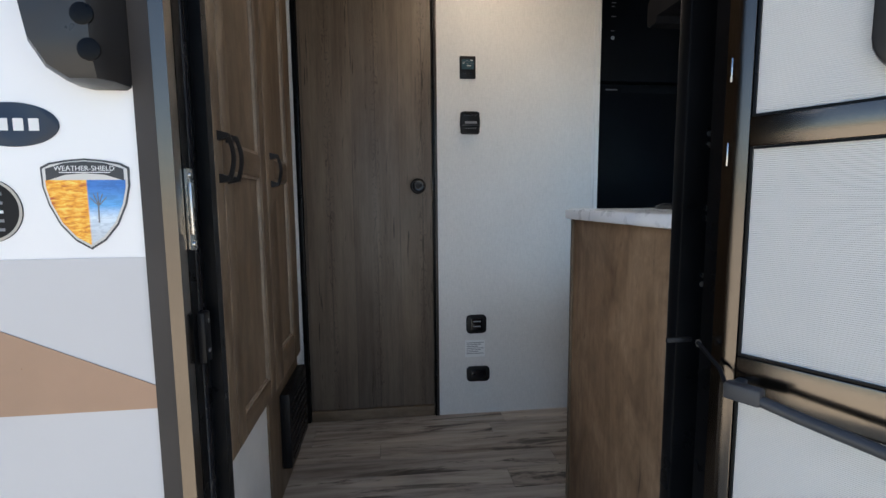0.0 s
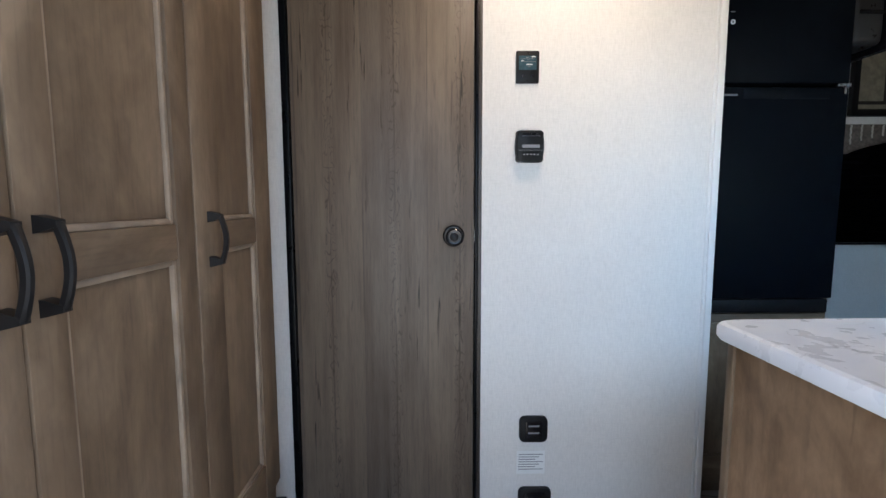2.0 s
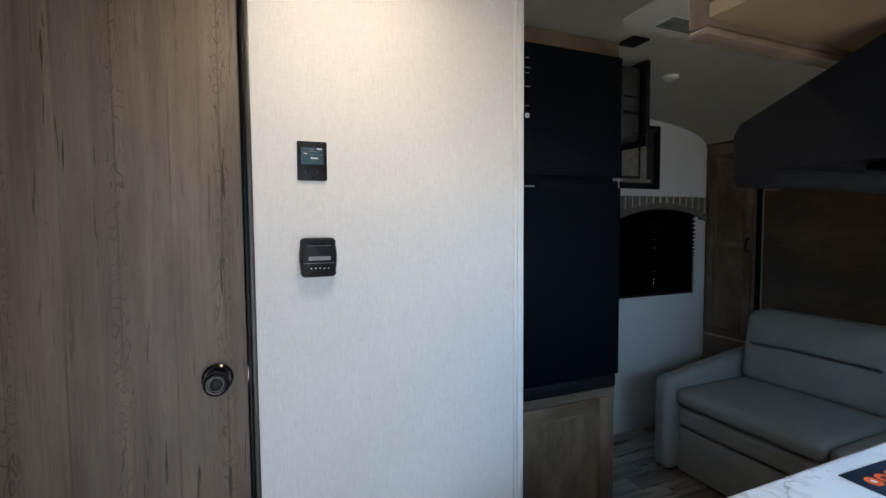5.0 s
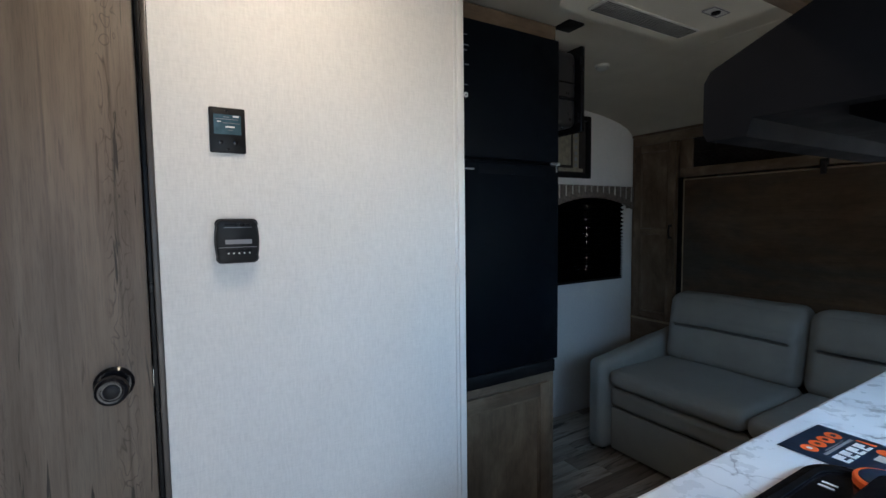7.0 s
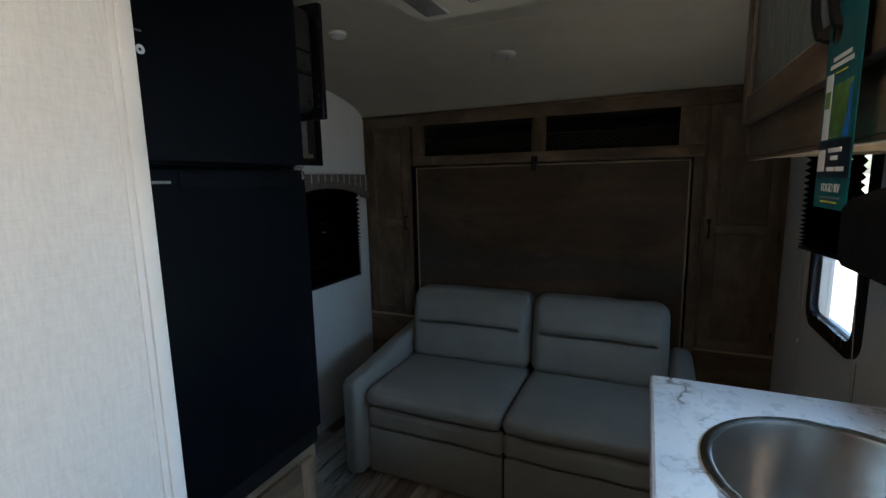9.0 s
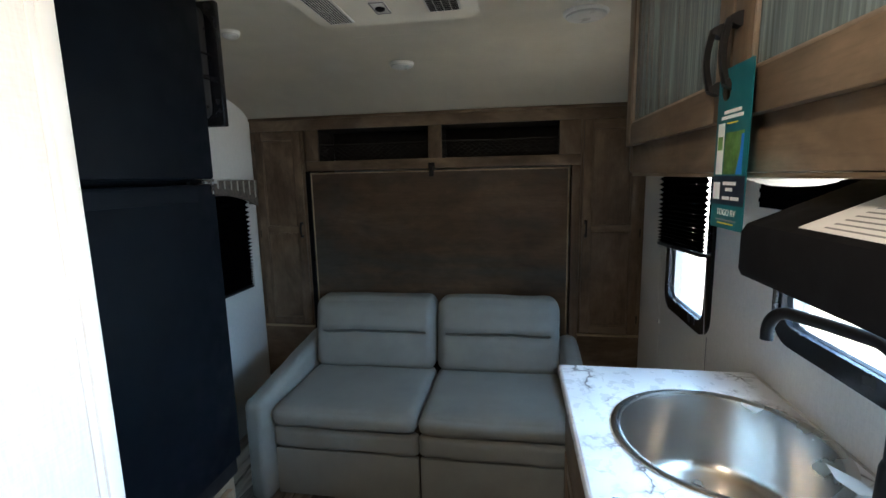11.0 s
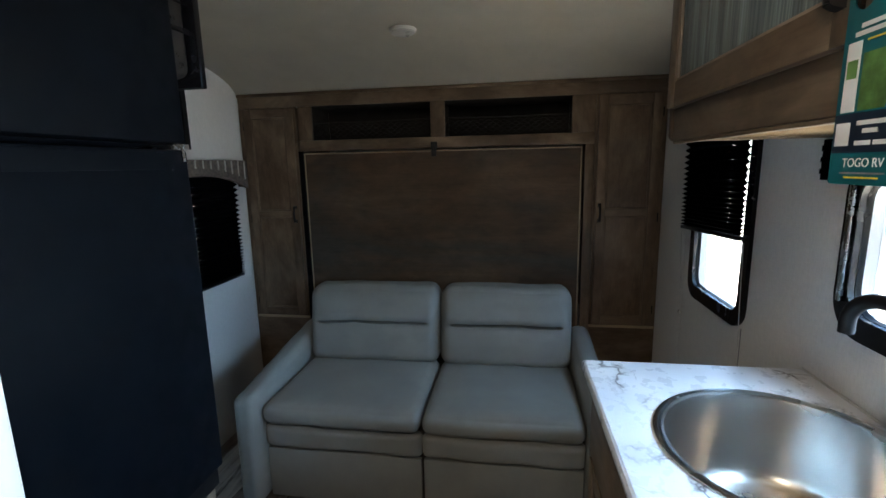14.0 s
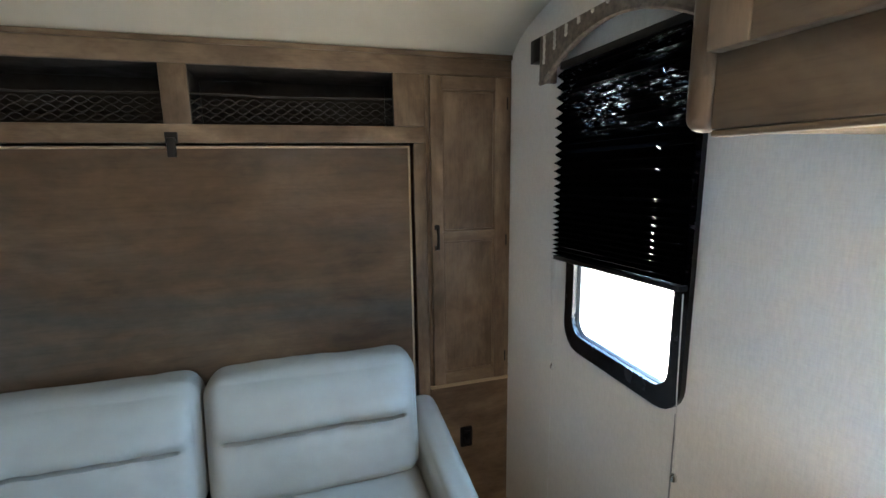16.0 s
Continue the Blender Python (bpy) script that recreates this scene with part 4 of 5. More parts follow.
# ---- kitchen ----
YC = 1.33
kb = base("kitchen_base_cabinet", (1.25, 1.06, 0.0), "brown kitchen base cabinet with woodgrain end panel", "cabinet")
part("end_panel", box(0.622, 0.640, YR + 0.001, YC - 0.016, 0.0, 0.885, 0.002), M_END, kb, "smooth brown printed end panel")
part("end_trim", box(0.616, 0.6218, YC - 0.03, YC - 0.016, 0.0, 0.885, 0.001), M_CAB_Z, kb)
part("body", box(0.6405, 1.885, YR + 0.001, YC - 0.022, 0.07, 0.68), M_CAB_X, kb)
part("plinth", box(0.65, 1.875, YR + 0.03, YC - 0.08, 0.0, 0.0695), M_BLACK, kb)
part("face_rail", box(0.6405, 1.885, YC - 0.045, YC - 0.022, 0.6805, 0.885), M_CAB_X, kb)
part("back_rail", box(0.6405, 1.885, YR + 0.001, YR + 0.02, 0.6805, 0.885), M_CAB_X, kb)
part("right_panel", box(1.87, 1.885, YR + 0.021, YC - 0.046, 0.6805, 0.885), M_CAB_X, kb)
FK = FY(YC - 0.0215)
for a, b in ((0.66, 1.055), (1.06, 1.46), (1.465, 1.865)):
    shaker(kb, FK, a, b, 0.09, 0.66, (M_CAB_Z, M_CAB_X), (), None, stile=0.05)
    part("drawer_front", slab(FK, a, b, 0.675, 0.855, 0, 0.02, 0.003), M_CAB_X, kb)

SX, SY, SR = 1.554, 1.028, 0.213
bm = bmesh.new()
far, near = rounded(0.608, 1.921, YR + 0.006, 1.340, 0.012), rounded(0.608, 1.921, YR + 0.006, 1.340, 0.034)
top = far[:7] + near[7:21] + far[21:]
top = [(u, v - (1.921 - u) * 0.006 if v > 1.2 else v) for u, v in top]
hole = circle(SX, SY, SR, 64)
lo = [bm.verts.new((u, v, 0.914)) for u, v in top]
li = [bm.verts.new((u, v, 0.914)) for u, v in hole]
for L in (lo, li):
    for i in range(len(L)):
        bm.edges.new((L[i], L[(i + 1) % len(L)]))
bmesh.ops.triangle_fill(bm, edges=list(bm.edges), use_beauty=True)
wt = base("worktop", (1.265, 1.07, 0.886), "white marble-look laminate worktop with grey veins", "worktop")
n = len(top)
eb = bmesh.new()
prev = [eb.verts.new((u, v, 0.914)) for u, v in top]
for k, z in ((0.006, 0.9115), (0.009, 0.906), (0.009, 0.893), (0.006, 0.888), (0.0, 0.886)):
    cx, cy = 1.265, 1.07
    row = [eb.verts.new((u + (k if u > cx else -k), min(v + k, 9) if v > cy else v, z)) for u, v in top]
    for i in range(n):
        eb.faces.new((prev[i], prev[(i + 1) % n], row[(i + 1) % n], row[i]))
    prev = row
low = [bm.verts.new((u, v, 0.886)) for u, v in hole]
for i in range(64):
    bm.faces.new((li[i], li[(i + 1) % 64], low[(i + 1) % 64], low[i]))
part("top_sheet", bm, M_MARBLE, wt)
part("rolled_edge", eb, M_MARBLE, wt)
solid("backsplash_bead", box(0.622, 1.928, YR + 0.0005, YR + 0.0055, 0.900, 0.9165, 0.001), M_TRIM, "thin white sealant bead behind the worktop", "trim", kind="structure")

sk = base("kitchen_sink", (SX, SY, 0.694), "round brushed stainless steel sink set in the worktop", "sink")
part("bowl", lathe((SX, SY, 0.914), [(0.2295, 0.0006), (0.229, 0.0035), (0.222, 0.0050), (0.214, 0.0042), (0.2085, 0.0015), (0.2065, -0.006), (0.2055, -0.03), (0.2030, -0.160), (0.199, -0.180), (0.188, -0.194), (0.168, -0.203), (0.140, -0.207), (0.045, -0.211), (0.042, -0.217), (0.002, -0.219)], 96, "z", True), M_STEEL, sk)
part("drain", lathe((SX, SY, 0.914), [(0.041, -0.2115), (0.038, -0.209), (0.030, -0.211), (0.006, -0.214)], 32), M_CHROME, sk, "bright drain strainer")

FAU = Vector((1.335, 0.862, 0.914))
fc = base("kitchen_faucet", FAU, "matte black gooseneck kitchen faucet beside the sink", "faucet")
part("foot", lathe(FAU, [(0.026, 0.0), (0.026, 0.006), (0.019, 0.012), (0.017, 0.09), (0.014, 0.10)], 24), M_IRON, fc)
reach = Vector((1.570 - FAU.x, 0.948 - FAU.y, 0))
way, span = reach.normalized(), reach.length
arc = [FAU + Vector((0, 0, 0.09)), FAU + Vector((0, 0, 0.20))]
for k in range(1, 8):
    a = math.pi / 2 * k / 7
    arc.append(FAU + way * (0.05 * (1 - math.cos(a))) + Vector((0, 0, 0.246 + 0.05 * math.sin(a))))
arc += [FAU + way * (span * 0.5) + Vector((0, 0, 0.297)), FAU + way * (span - 0.05) + Vector((0, 0, 0.296))]
for k in range(1, 8):
    a = math.pi / 2 * k / 7
    arc.append(FAU + way * (span - 0.05 + 0.05 * math.sin(a)) + Vector((0, 0, 0.246 + 0.05 * math.cos(a))))
arc.append(FAU + way * span + Vector((0, 0, 0.226)))
part("spout", tube(arc, 0.0125, 16), M_IRON, fc)
part("lever", tube([FAU + Vector((-0.015, 0, 0.06)), FAU + Vector((-0.05, 0, 0.07)), FAU + Vector((-0.08, 0, 0.085))], [0.007, 0.006, 0.005], 10), M_IRON, fc)

part("paper_tag", prism(lambda u, v, d: (FAU.x + u, FAU.y + 0.012 + v, 0.924 + d + 0.12 * (0.135 - u)), [(0.020, -0.014), (0.070, -0.020), (0.135, 0.0), (0.070, 0.020), (0.020, 0.014)], 0, 0.0008), M_PAPER, fc, "small pale paper tag")

hob = base("cooktop", (1.0, 1.06, 0.914), "black gas cooktop with raised glass cover on the worktop", "cooktop")
part("body", prism(FZ(0.9145), rounded(0.80, 1.180, 0.85, 1.246, 0.065, 10), 0, 0.012, 0.005), M_GLOSS, hob)
part("rim", ring(FZ(0.9266), rounded(0.814, 1.166, 0.866, 1.232, 0.055, 10), rounded(0.822, 1.158, 0.874, 1.224, 0.05, 10), 0, 0.0025), M_BLACK, hob)
part("cover", prism(FZ(0.9267), rounded(0.85, 1.15, 0.88, 1.165, 0.03), 0.012, 0.024, 0.005), M_GLOSS, hob, "gloss black glass cover")
for u in (0.87, 1.13):
    part("hinge_block", box(u - 0.012, u + 0.012, 0.885, 0.91, 0.9267, 0.9392, 0.002), M_BLACK, hob)
    part("rest", box(u - 0.008, u + 0.008, 1.140, 1.156, 0.9267, 0.9392, 0.002), M_BLACK, hob)
for k in range(2):
    part("print", box(1.078 + 0.012 * k, 1.082 + 0.012 * k, 1.195, 1.213, 0.9266, 0.9272), M_GRILLE, hob, "pale printed bar")

# promo card, orange disc
def card_F(u, v, d):
    a = radians(-1.5)
    return (1.252 + u * math.cos(a) - v * math.sin(a), 1.244 + u * math.sin(a) + v * math.cos(a), 0.9152 + d)


pc = base("promo_card", (1.249, 1.244, 0.9152), "dark printed promo card with orange dots lying on the worktop", "card")
part("sheet", prism(card_F, [(-0.072, -0.060), (0.072, -0.060), (0.072, 0.060), (-0.072, 0.060)], 0, 0.001), M_NAVY, pc)
for k in range(4):
    u = -0.042 + 0.028 * k
    part("dot", prism(card_F, circle(u, 0.027, 0.0125, 20), 0.001, 0.0013), M_ORANGE, pc, "orange printed ring")
    part("dot_eye", prism(card_F, circle(u, 0.027, 0.0045, 12), 0.0013, 0.0016), M_NAVY if k else M_PAPER, pc)
part("print", prism(card_F, [(-0.046, 0.002), (0.050, 0.002), (0.050, 0.007), (-0.046, 0.007)], 0.001, 0.0013), M_INK, pc, "line of small grey print")
part("print", prism(card_F, [(-0.030, 0.009), (0.034, 0.009), (0.034, 0.011), (-0.030, 0.011)], 0.001, 0.0013), M_INK, pc)
for k in range(4):
    u = -0.046 + 0.024 * k
    part("mark", prism(card_F, [(u, -0.026), (u + 0.018, -0.026), (u + 0.018, -0.004), (u, -0.004)], 0.001, 0.0013), M_PAPER, pc, "white block of the mark")
    part("mark_gap", prism(card_F, [(u + 0.006, -0.021), (u + 0.018, -0.021), (u + 0.018, -0.017), (u + 0.006, -0.017)], 0.0013, 0.0016), M_NAVY, pc)
part("mark_accent", prism(card_F, [(0.052, -0.026), (0.060, -0.026), (0.057, 0.0), (0.052, 0.0)], 0.001, 0.0013), M_ORANGE, pc)
part("spot", prism(card_F, circle(0.040, -0.043, 0.012, 20), 0.001, 0.0013), M_ORANGE, pc)
part("label_patch", prism(card_F, [(0.0, -0.055), (0.024, -0.055), (0.024, -0.040), (0.0, -0.040)], 0.001, 0.0013), M_CREAM, pc)
od = base("promo_puck", (1.140, 1.158, 0.9266), "short orange puck with a dark top standing on the cooktop", "puck")
part("body", lathe((1.140, 1.158, 0.9266), [(0.034, 0.0), (0.036, 0.002), (0.036, 0.011), (0.034, 0.013), (0.002, 0.013)], 36), M_ORANGE, od)
part("top", lathe((1.140, 1.158, 0.9397), [(0.030, 0.0), (0.029, 0.0012), (0.002, 0.0012)], 32), M_NAVY, od, "dark printed top")

# wall cabinet above the worktop
YU = 1.165
uc = base("wall_cabinet", (1.25, 0.97, 1.495), "brown wall cabinet with ribbed glass doors above the worktop", "cabinet")
part("body", box(0.645, 1.905, YR + 0.001, YU - 0.02, 1.512, 1.99), M_CAB_X, uc)
part("bottom_board", box(0.645, 1.905, YR + 0.001, YU - 0.02, 1.500, 1.5115), M_UNDER, uc, "plain brown underside board")
part("face_frame", box(0.645, 1.878, YU - 0.0195, YU, 1.495, 1.575, 0.003), M_CAB_X, uc)
part("face_frame", box(0.645, 1.878, YU - 0.0195, YU, 1.9455, 1.99, 0.003), M_CAB_X, uc)
for a, b in ((0.645, 0.70), (1.245, 1.277), (1.845, 1.878)):
    part("face_stile", box(a, b, YU - 0.0195, YU - 0.0005, 1.5755, 1.945), M_CAB_Z, uc)
part("corner_post", box(1.8785, 1.918, YR + 0.001, YU + 0.002, 1.494, 1.99, 0.016, 4), M_CAB_Z, uc, "rounded corner post")
part("edge_trim", box(0.645, 1.878, YU - 0.019, YU - 0.001, 1.488, 1.4945, 0.002), M_CAB_X, uc)
FU = FY(YU)
for a, b, hu in ((0.72, 1.254, 1.236), (1.260, 1.872, 1.290)):
    s = 0.045
    # near-black door back stands in for the unlit cabinet inside
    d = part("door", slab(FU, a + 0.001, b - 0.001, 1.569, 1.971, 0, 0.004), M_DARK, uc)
    for p, q in ((a, a + s), (b - s, b)):
        part("stile", slab(FU, p, q, 1.568, 1.972, 0.0002, 0.02, 0.002), M_CAB_Z, d)
    part("rail", slab(FU, a + s + 0.0005, b - s - 0.0005, 1.568, 1.568 + 0.055, 0.0005, 0.0192, 0.002), M_CAB_X, d)
    part("rail", slab(FU, a + s + 0.0005, b - s - 0.0005, 1.935, 1.972, 0.0005, 0.0192, 0.002), M_CAB_X, d)
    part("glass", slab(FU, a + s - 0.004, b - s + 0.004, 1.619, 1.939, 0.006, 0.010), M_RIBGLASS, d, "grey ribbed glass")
    w = 0.006
    part("moulding", join(slab(FU, a + s, a + s + w, 1.623, 1.935, 0.010, 0.016, 0.002), slab(FU, b - s - w, b - s, 1.623, 1.935, 0.010, 0.016, 0.002),
                          slab(FU, a + s + w, b - s - w, 1.623, 1.623 + w, 0.010, 0.016, 0.002), slab(FU, a + s + w, b - s - w, 1.935 - w, 1.935, 0.010, 0.016, 0.002)), M_BEAD, d)
    part("handle", pull(lambda u, v, dd: FU(u, v, dd + 0.02), hu, 1.655, 0.086, 0.019), M_IRON, d, "black arched pull handle")
lt = base("under_cabinet_light", (1.49, 0.965, 1.477), "round white lamp under the wall cabinet, off", "lamp")
part("ring", lathe((1.49, 0.965, 1.4995), [(0.078, 0.0), (0.078, -0.018), (0.070, -0.022)], 36), M_GRILLE, lt)
part("diffuser", lathe((1.49, 0.965, 1.4995), [(0.069, -0.018), (0.060, -0.026), (0.035, -0.032), (0.002, -0.034)], 36), M_GRILLE, lt)

def FT(u, v, d):
    return (0.611 + (u - 0.611) * 0.89, YU + 0.030 + d, 1.454 + (v - 1.454) * 0.89)


tg = base("hang_tag", (1.21, YU + 0.030, 1.42), "teal printed cardboard tag hanging on a cabinet handle", "tag")
part("card", ring(FT, rounded(1.231, 1.338, 1.416, 1.655, 0.004, 8), [(1.3125 + 0.017 * math.cos(2 * math.pi * (k + 4.5) / 36), 1.625 + 0.017 * math.sin(2 * math.pi * (k + 4.5) / 36)) for k in range(36)], 0, 0.0012), M_TEAL, tg)
part("photo", slab(FT, 1.308, 1.330, 1.498, 1.575, 0.0012, 0.0016), M_PAPER, tg, "printed phone picture")
part("photo_block", slab(FT, 1.311, 1.327, 1.535, 1.555, 0.0016, 0.0019), M_GREEN, tg)
part("map", slab(FT, 1.244, 1.303, 1.498, 1.560, 0.0012, 0.0016), M_GREEN, tg, "printed map")
part("map_sea", prism(FT, [(1.2435, 1.498), (1.262, 1.498), (1.252, 1.53), (1.250, 1.555), (1.2435, 1.555)], 0.0016, 0.0019), M_BLUE, tg)
part("band", slab(FT, 1.232, 1.337, 1.452, 1.496, 0.0012, 0.0015), M_NAVY, tg)
part("code_patch", slab(FT, 1.310, 1.333, 1.460, 1.486, 0.0015, 0.0019), M_PAPER, tg, "white patch")
for a, b, c, d, m in ((1.257, 1.312, 1.588, 1.593, M_PAPER), (1.250, 1.320, 1.580, 1.585, M_PAPER), (1.265, 1.300, 1.5725, 1.5745, M_YELLOW), (1.258, 1.300, 1.482, 1.487, M_PAPER),
                      (1.268, 1.290, 1.473, 1.478, M_PAPER), (1.246, 1.272, 1.460, 1.465, M_PAPER), (1.276, 1.300, 1.460, 1.465, M_PAPER),
                      (1.250, 1.318, 1.428, 1.430, M_INK), (1.258, 1.310, 1.423, 1.425, M_YELLOW)):
    part("print", slab(FT, a, b, c, d, 0.0015, 0.002), m, tg)
part("words", lettering("TOGO RV", 0.0125, (1.2105, YU + 0.0313, 1.438), (-1, 0, 0), (0, 0, 1), 0.0003), M_PAPER, tg, "white lettering")

# range hood
hd = base("range_hood", (0.94, 1.0, 1.375), "black sloped range hood under the wall cabinet", "range hood")
bm = bmesh.new()
side_pts = [(1.199, 1.370), (1.203, 1.378), (1.203, 1.424), (1.197, 1.434), (1.055, 1.494), (YR + 0.04, 1.494), (YR + 0.04, 1.385), (1.16, 1.385), (1.165, 1.370)]
rows = [[bm.verts.new((x, y, z)) for y, z in side_pts] for x in (0.761, 1.148)]
for i in range(len(side_pts)):
    bm.faces.new((rows[0][i], rows[0][(i + 1) % len(side_pts)], rows[1][(i + 1) % len(side_pts)], rows[1][i]))
bm.faces.new(rows[0])
bm.faces.new(rows[1])
part("shell", bm, M_HOOD, hd)
part("filter", box(0.78, 1.10, 0.88, 1.10, 1.378, 1.3845), M_BLIND, hd, "dark mesh filter")
FHS = lambda u, v, d: (u, 1.197 - 0.142 * v, 1.435 + 0.060 * v + d)
part("sticker", prism(FHS, [(0.82, 0.06), (1.06, 0.06), (1.06, 0.75), (0.82, 0.75)], 0, 0.0008), M_PAPER, hd, "white paper sticker")
part("sticker_mark", prism(FHS, [(0.96, 0.60), (1.04, 0.60), (1.04, 0.70), (0.96, 0.70)], 0.0008, 0.0012), M_ORANGE, hd)
for k in range(8):
    part("print", prism(FHS, [(0.84, 0.10 + k * 0.06), (1.03, 0.10 + k * 0.06), (1.03, 0.115 + k * 0.06), (0.84, 0.115 + k * 0.06)], 0.0008, 0.0011), M_INK, hd)

# ---- fridge and its enclosure ----
YFR = 2.25
fe = base("fridge_enclosure", (1.3, 2.65, 0.0), "brown wooden enclosure under and above the fridge", "cabinet")
part("base_front", box(0.996, 1.60, YFR + 0.012, YFR + 0.032, 0.0, 0.69, 0.002), M_CAB_X, fe)
part("header", box(0.996, 1.60, YFR + 0.004, YFR + 0.032, 1.962, 2.018, 0.002), M_CAB_X, fe)
part("side_panel", box(1.601, 1.620, YFR + 0.03, YL - 0.001, 0.0, 2.012, 0.001), M_CAB_Z, fe)
shaker(fe, FYN(YFR + 0.0115), 1.03, 1.57, 0.10, 0.66, (M_CAB_Z, M_CAB_X), (), None, stile=0.05, thick=0.016)
fr = base("refrigerator", (1.3, 2.6, 0.70), "black two-door refrigerator built into the enclosure", "refrigerator")
part("body", box(1.0, 1.598, YFR + 0.034, YL - 0.02, 0.70, 1.955), M_FRIDGE, fr)
up = part("freezer_door", box(1.002, 1.588, YFR - 0.028, YFR + 0.033, 1.505, 1.952, 0.006), M_FRIDGE, fr)
lowd = part("fridge_door", box(1.002, 1.588, YFR - 0.028, YFR + 0.033, 0.755, 1.492, 0.006), M_FRIDGE, fr)
part("kick_grille", box(1.002, 1.588, YFR - 0.012, YFR + 0.033, 0.700, 0.748, 0.004), M_BLACK, fr)
part("handle_recess", box(1.22, 1.52, YFR - 0.0295, YFR - 0.026, 1.452, 1.486, 0.001), M_FRIDGE, lowd, "black handle recess")
part("maker_plate", box(1.14, 1.20, YFR - 0.0305, YFR - 0.027, 1.462, 1.468, 0.0005), M_INK, lowd, "small grey plate")
part("hinge", join(box(1.545, 1.590, YFR - 0.032, YFR + 0.02, 1.4935, 1.5035), box(1.568, 1.576, YFR - 0.032, YFR - 0.0285, 1.468, 1.4935)), M_CHROME, fr, "bright hinge bracket")
for i, z in enumerate((1.895, 1.862, 1.845, 1.80, 1.735)):
    part("icon", slab(FYN(YFR - 0.028), 1.160, 1.176 + 0.006 * (i % 2), z, z + 0.0035, 0, 0.0006), M_INK, up, "small pale printed mark")
part("icon_ring", ring(FYN(YFR - 0.028), circle(1.170, 1.704, 0.0085, 18), circle(1.170, 1.704, 0.003, 18), 0, 0.0008), M_PAPER, up, "round pale printed mark")

tv = base("television", (1.78, 2.65, 1.66), "black television seen edge-on on a bracket beside the fridge", "television")
part("housing", box(1.715, 1.842, 2.372, 2.955, 1.682, 2.00, 0.03, 4), M_SPEAKER, tv, "charcoal back housing")
part("bezel", box(1.8425, 1.866, 2.352, 2.975, 1.664, 2.022, 0.004), M_GLOSS, tv)
part("screen", box(1.8662, 1.868, 2.372, 2.955, 1.690, 2.006), M_GLOSS, tv, "gloss black screen")
part("rib", box(1.735, 1.838, 2.366, 2.3715, 1.792, 1.806, 0.002), M_GLOSS, tv)
part("rib", box(1.735, 1.838, 2.366, 2.3715, 1.862, 1.868, 0.002), M_GLOSS, tv)
part("bracket", box(1.621, 1.714, 2.60, 2.72, 1.78, 1.90, 0.004), M_IRON, tv)
part("cable", tube([(1.64, 2.45, 1.86), (1.672, 2.40, 1.82), (1.682, 2.385, 1.77), (1.672, 2.39, 1.72), (1.64, 2.45, 1.69)], 0.0045, 8), M_GRILLE, tv, "white cable loop")

pic = base("framed_sign", (2.52, YL, 1.55), "black framed decorative sign on the far wall", "picture")
FL = FYN(YL)
part("picture_frame", ring(FL, [(2.35, 1.55), (2.695, 1.55), (2.695, 1.945), (2.35, 1.945)], [(2.38, 1.58), (2.665, 1.58), (2.665, 1.915), (2.38, 1.915)], 0, 0.028), M_BLACK, pic)
part("sheet", slab(FL, 2.378, 2.667, 1.578, 1.917, 0.002, 0.008), M_NET, pic, "dark taupe printed sheet")
part("print_block", slab(FL, 2.40, 2.53, 1.63, 1.90, 0.008, 0.010), M_SEPIA, pic)
part("print_column", slab(FL, 2.55, 2.60, 1.60, 1.90, 0.008, 0.010), M_SEPIA, pic)
for k in range(7):
    part("print", slab(FL, 2.562, 2.588, 1.62 + k * 0.038, 1.643 + k * 0.038, 0.010, 0.0112), M_INK, pic)
part("print_bar", slab(FL, 2.40, 2.64, 1.59, 1.612, 0.008, 0.0098), M_SEPIA, pic)

# ---- front wall: fold-down bed between two wardrobes ----
XW = 3.15
FM = FXN(XW)
bc = base("wall_bed_cabinet", (3.3, 1.93, 0.0), "brown wooden surround for a fold-down wall bed", "bed cabinet")
part("top_board", slab(FM, 0.797, 3.072, 1.786, 1.865, -0.02, 0.0, 0.002), M_CAB_Y, bc)
part("cornice", slab(FM, 0.797, 3.072, 1.845, 1.862, 0.0005, 0.012, 0.003), M_CAB_Y, bc)
part("shelf_rail", slab(FM, 1.135, 2.722, 1.545, 1.603, -0.02, 0.0, 0.002), M_CAB_Y, bc)
for a, b in ((2.644, 2.722), (1.900, 1.978), (1.135, 1.250)):
    part("stile", slab(FM, a, b, 1.6035, 1.7855, -0.02, -0.0005, 0.0015), M_CAB_Z, bc)
for a, b in ((2.7125, 2.735), (1.135, 1.180)):
    part("bed_stile", slab(FM, a, b, 0.02, 1.5445, -0.03, -0.006, 0.001), M_JAMB if a > 2 else M_CAB_Z, bc)
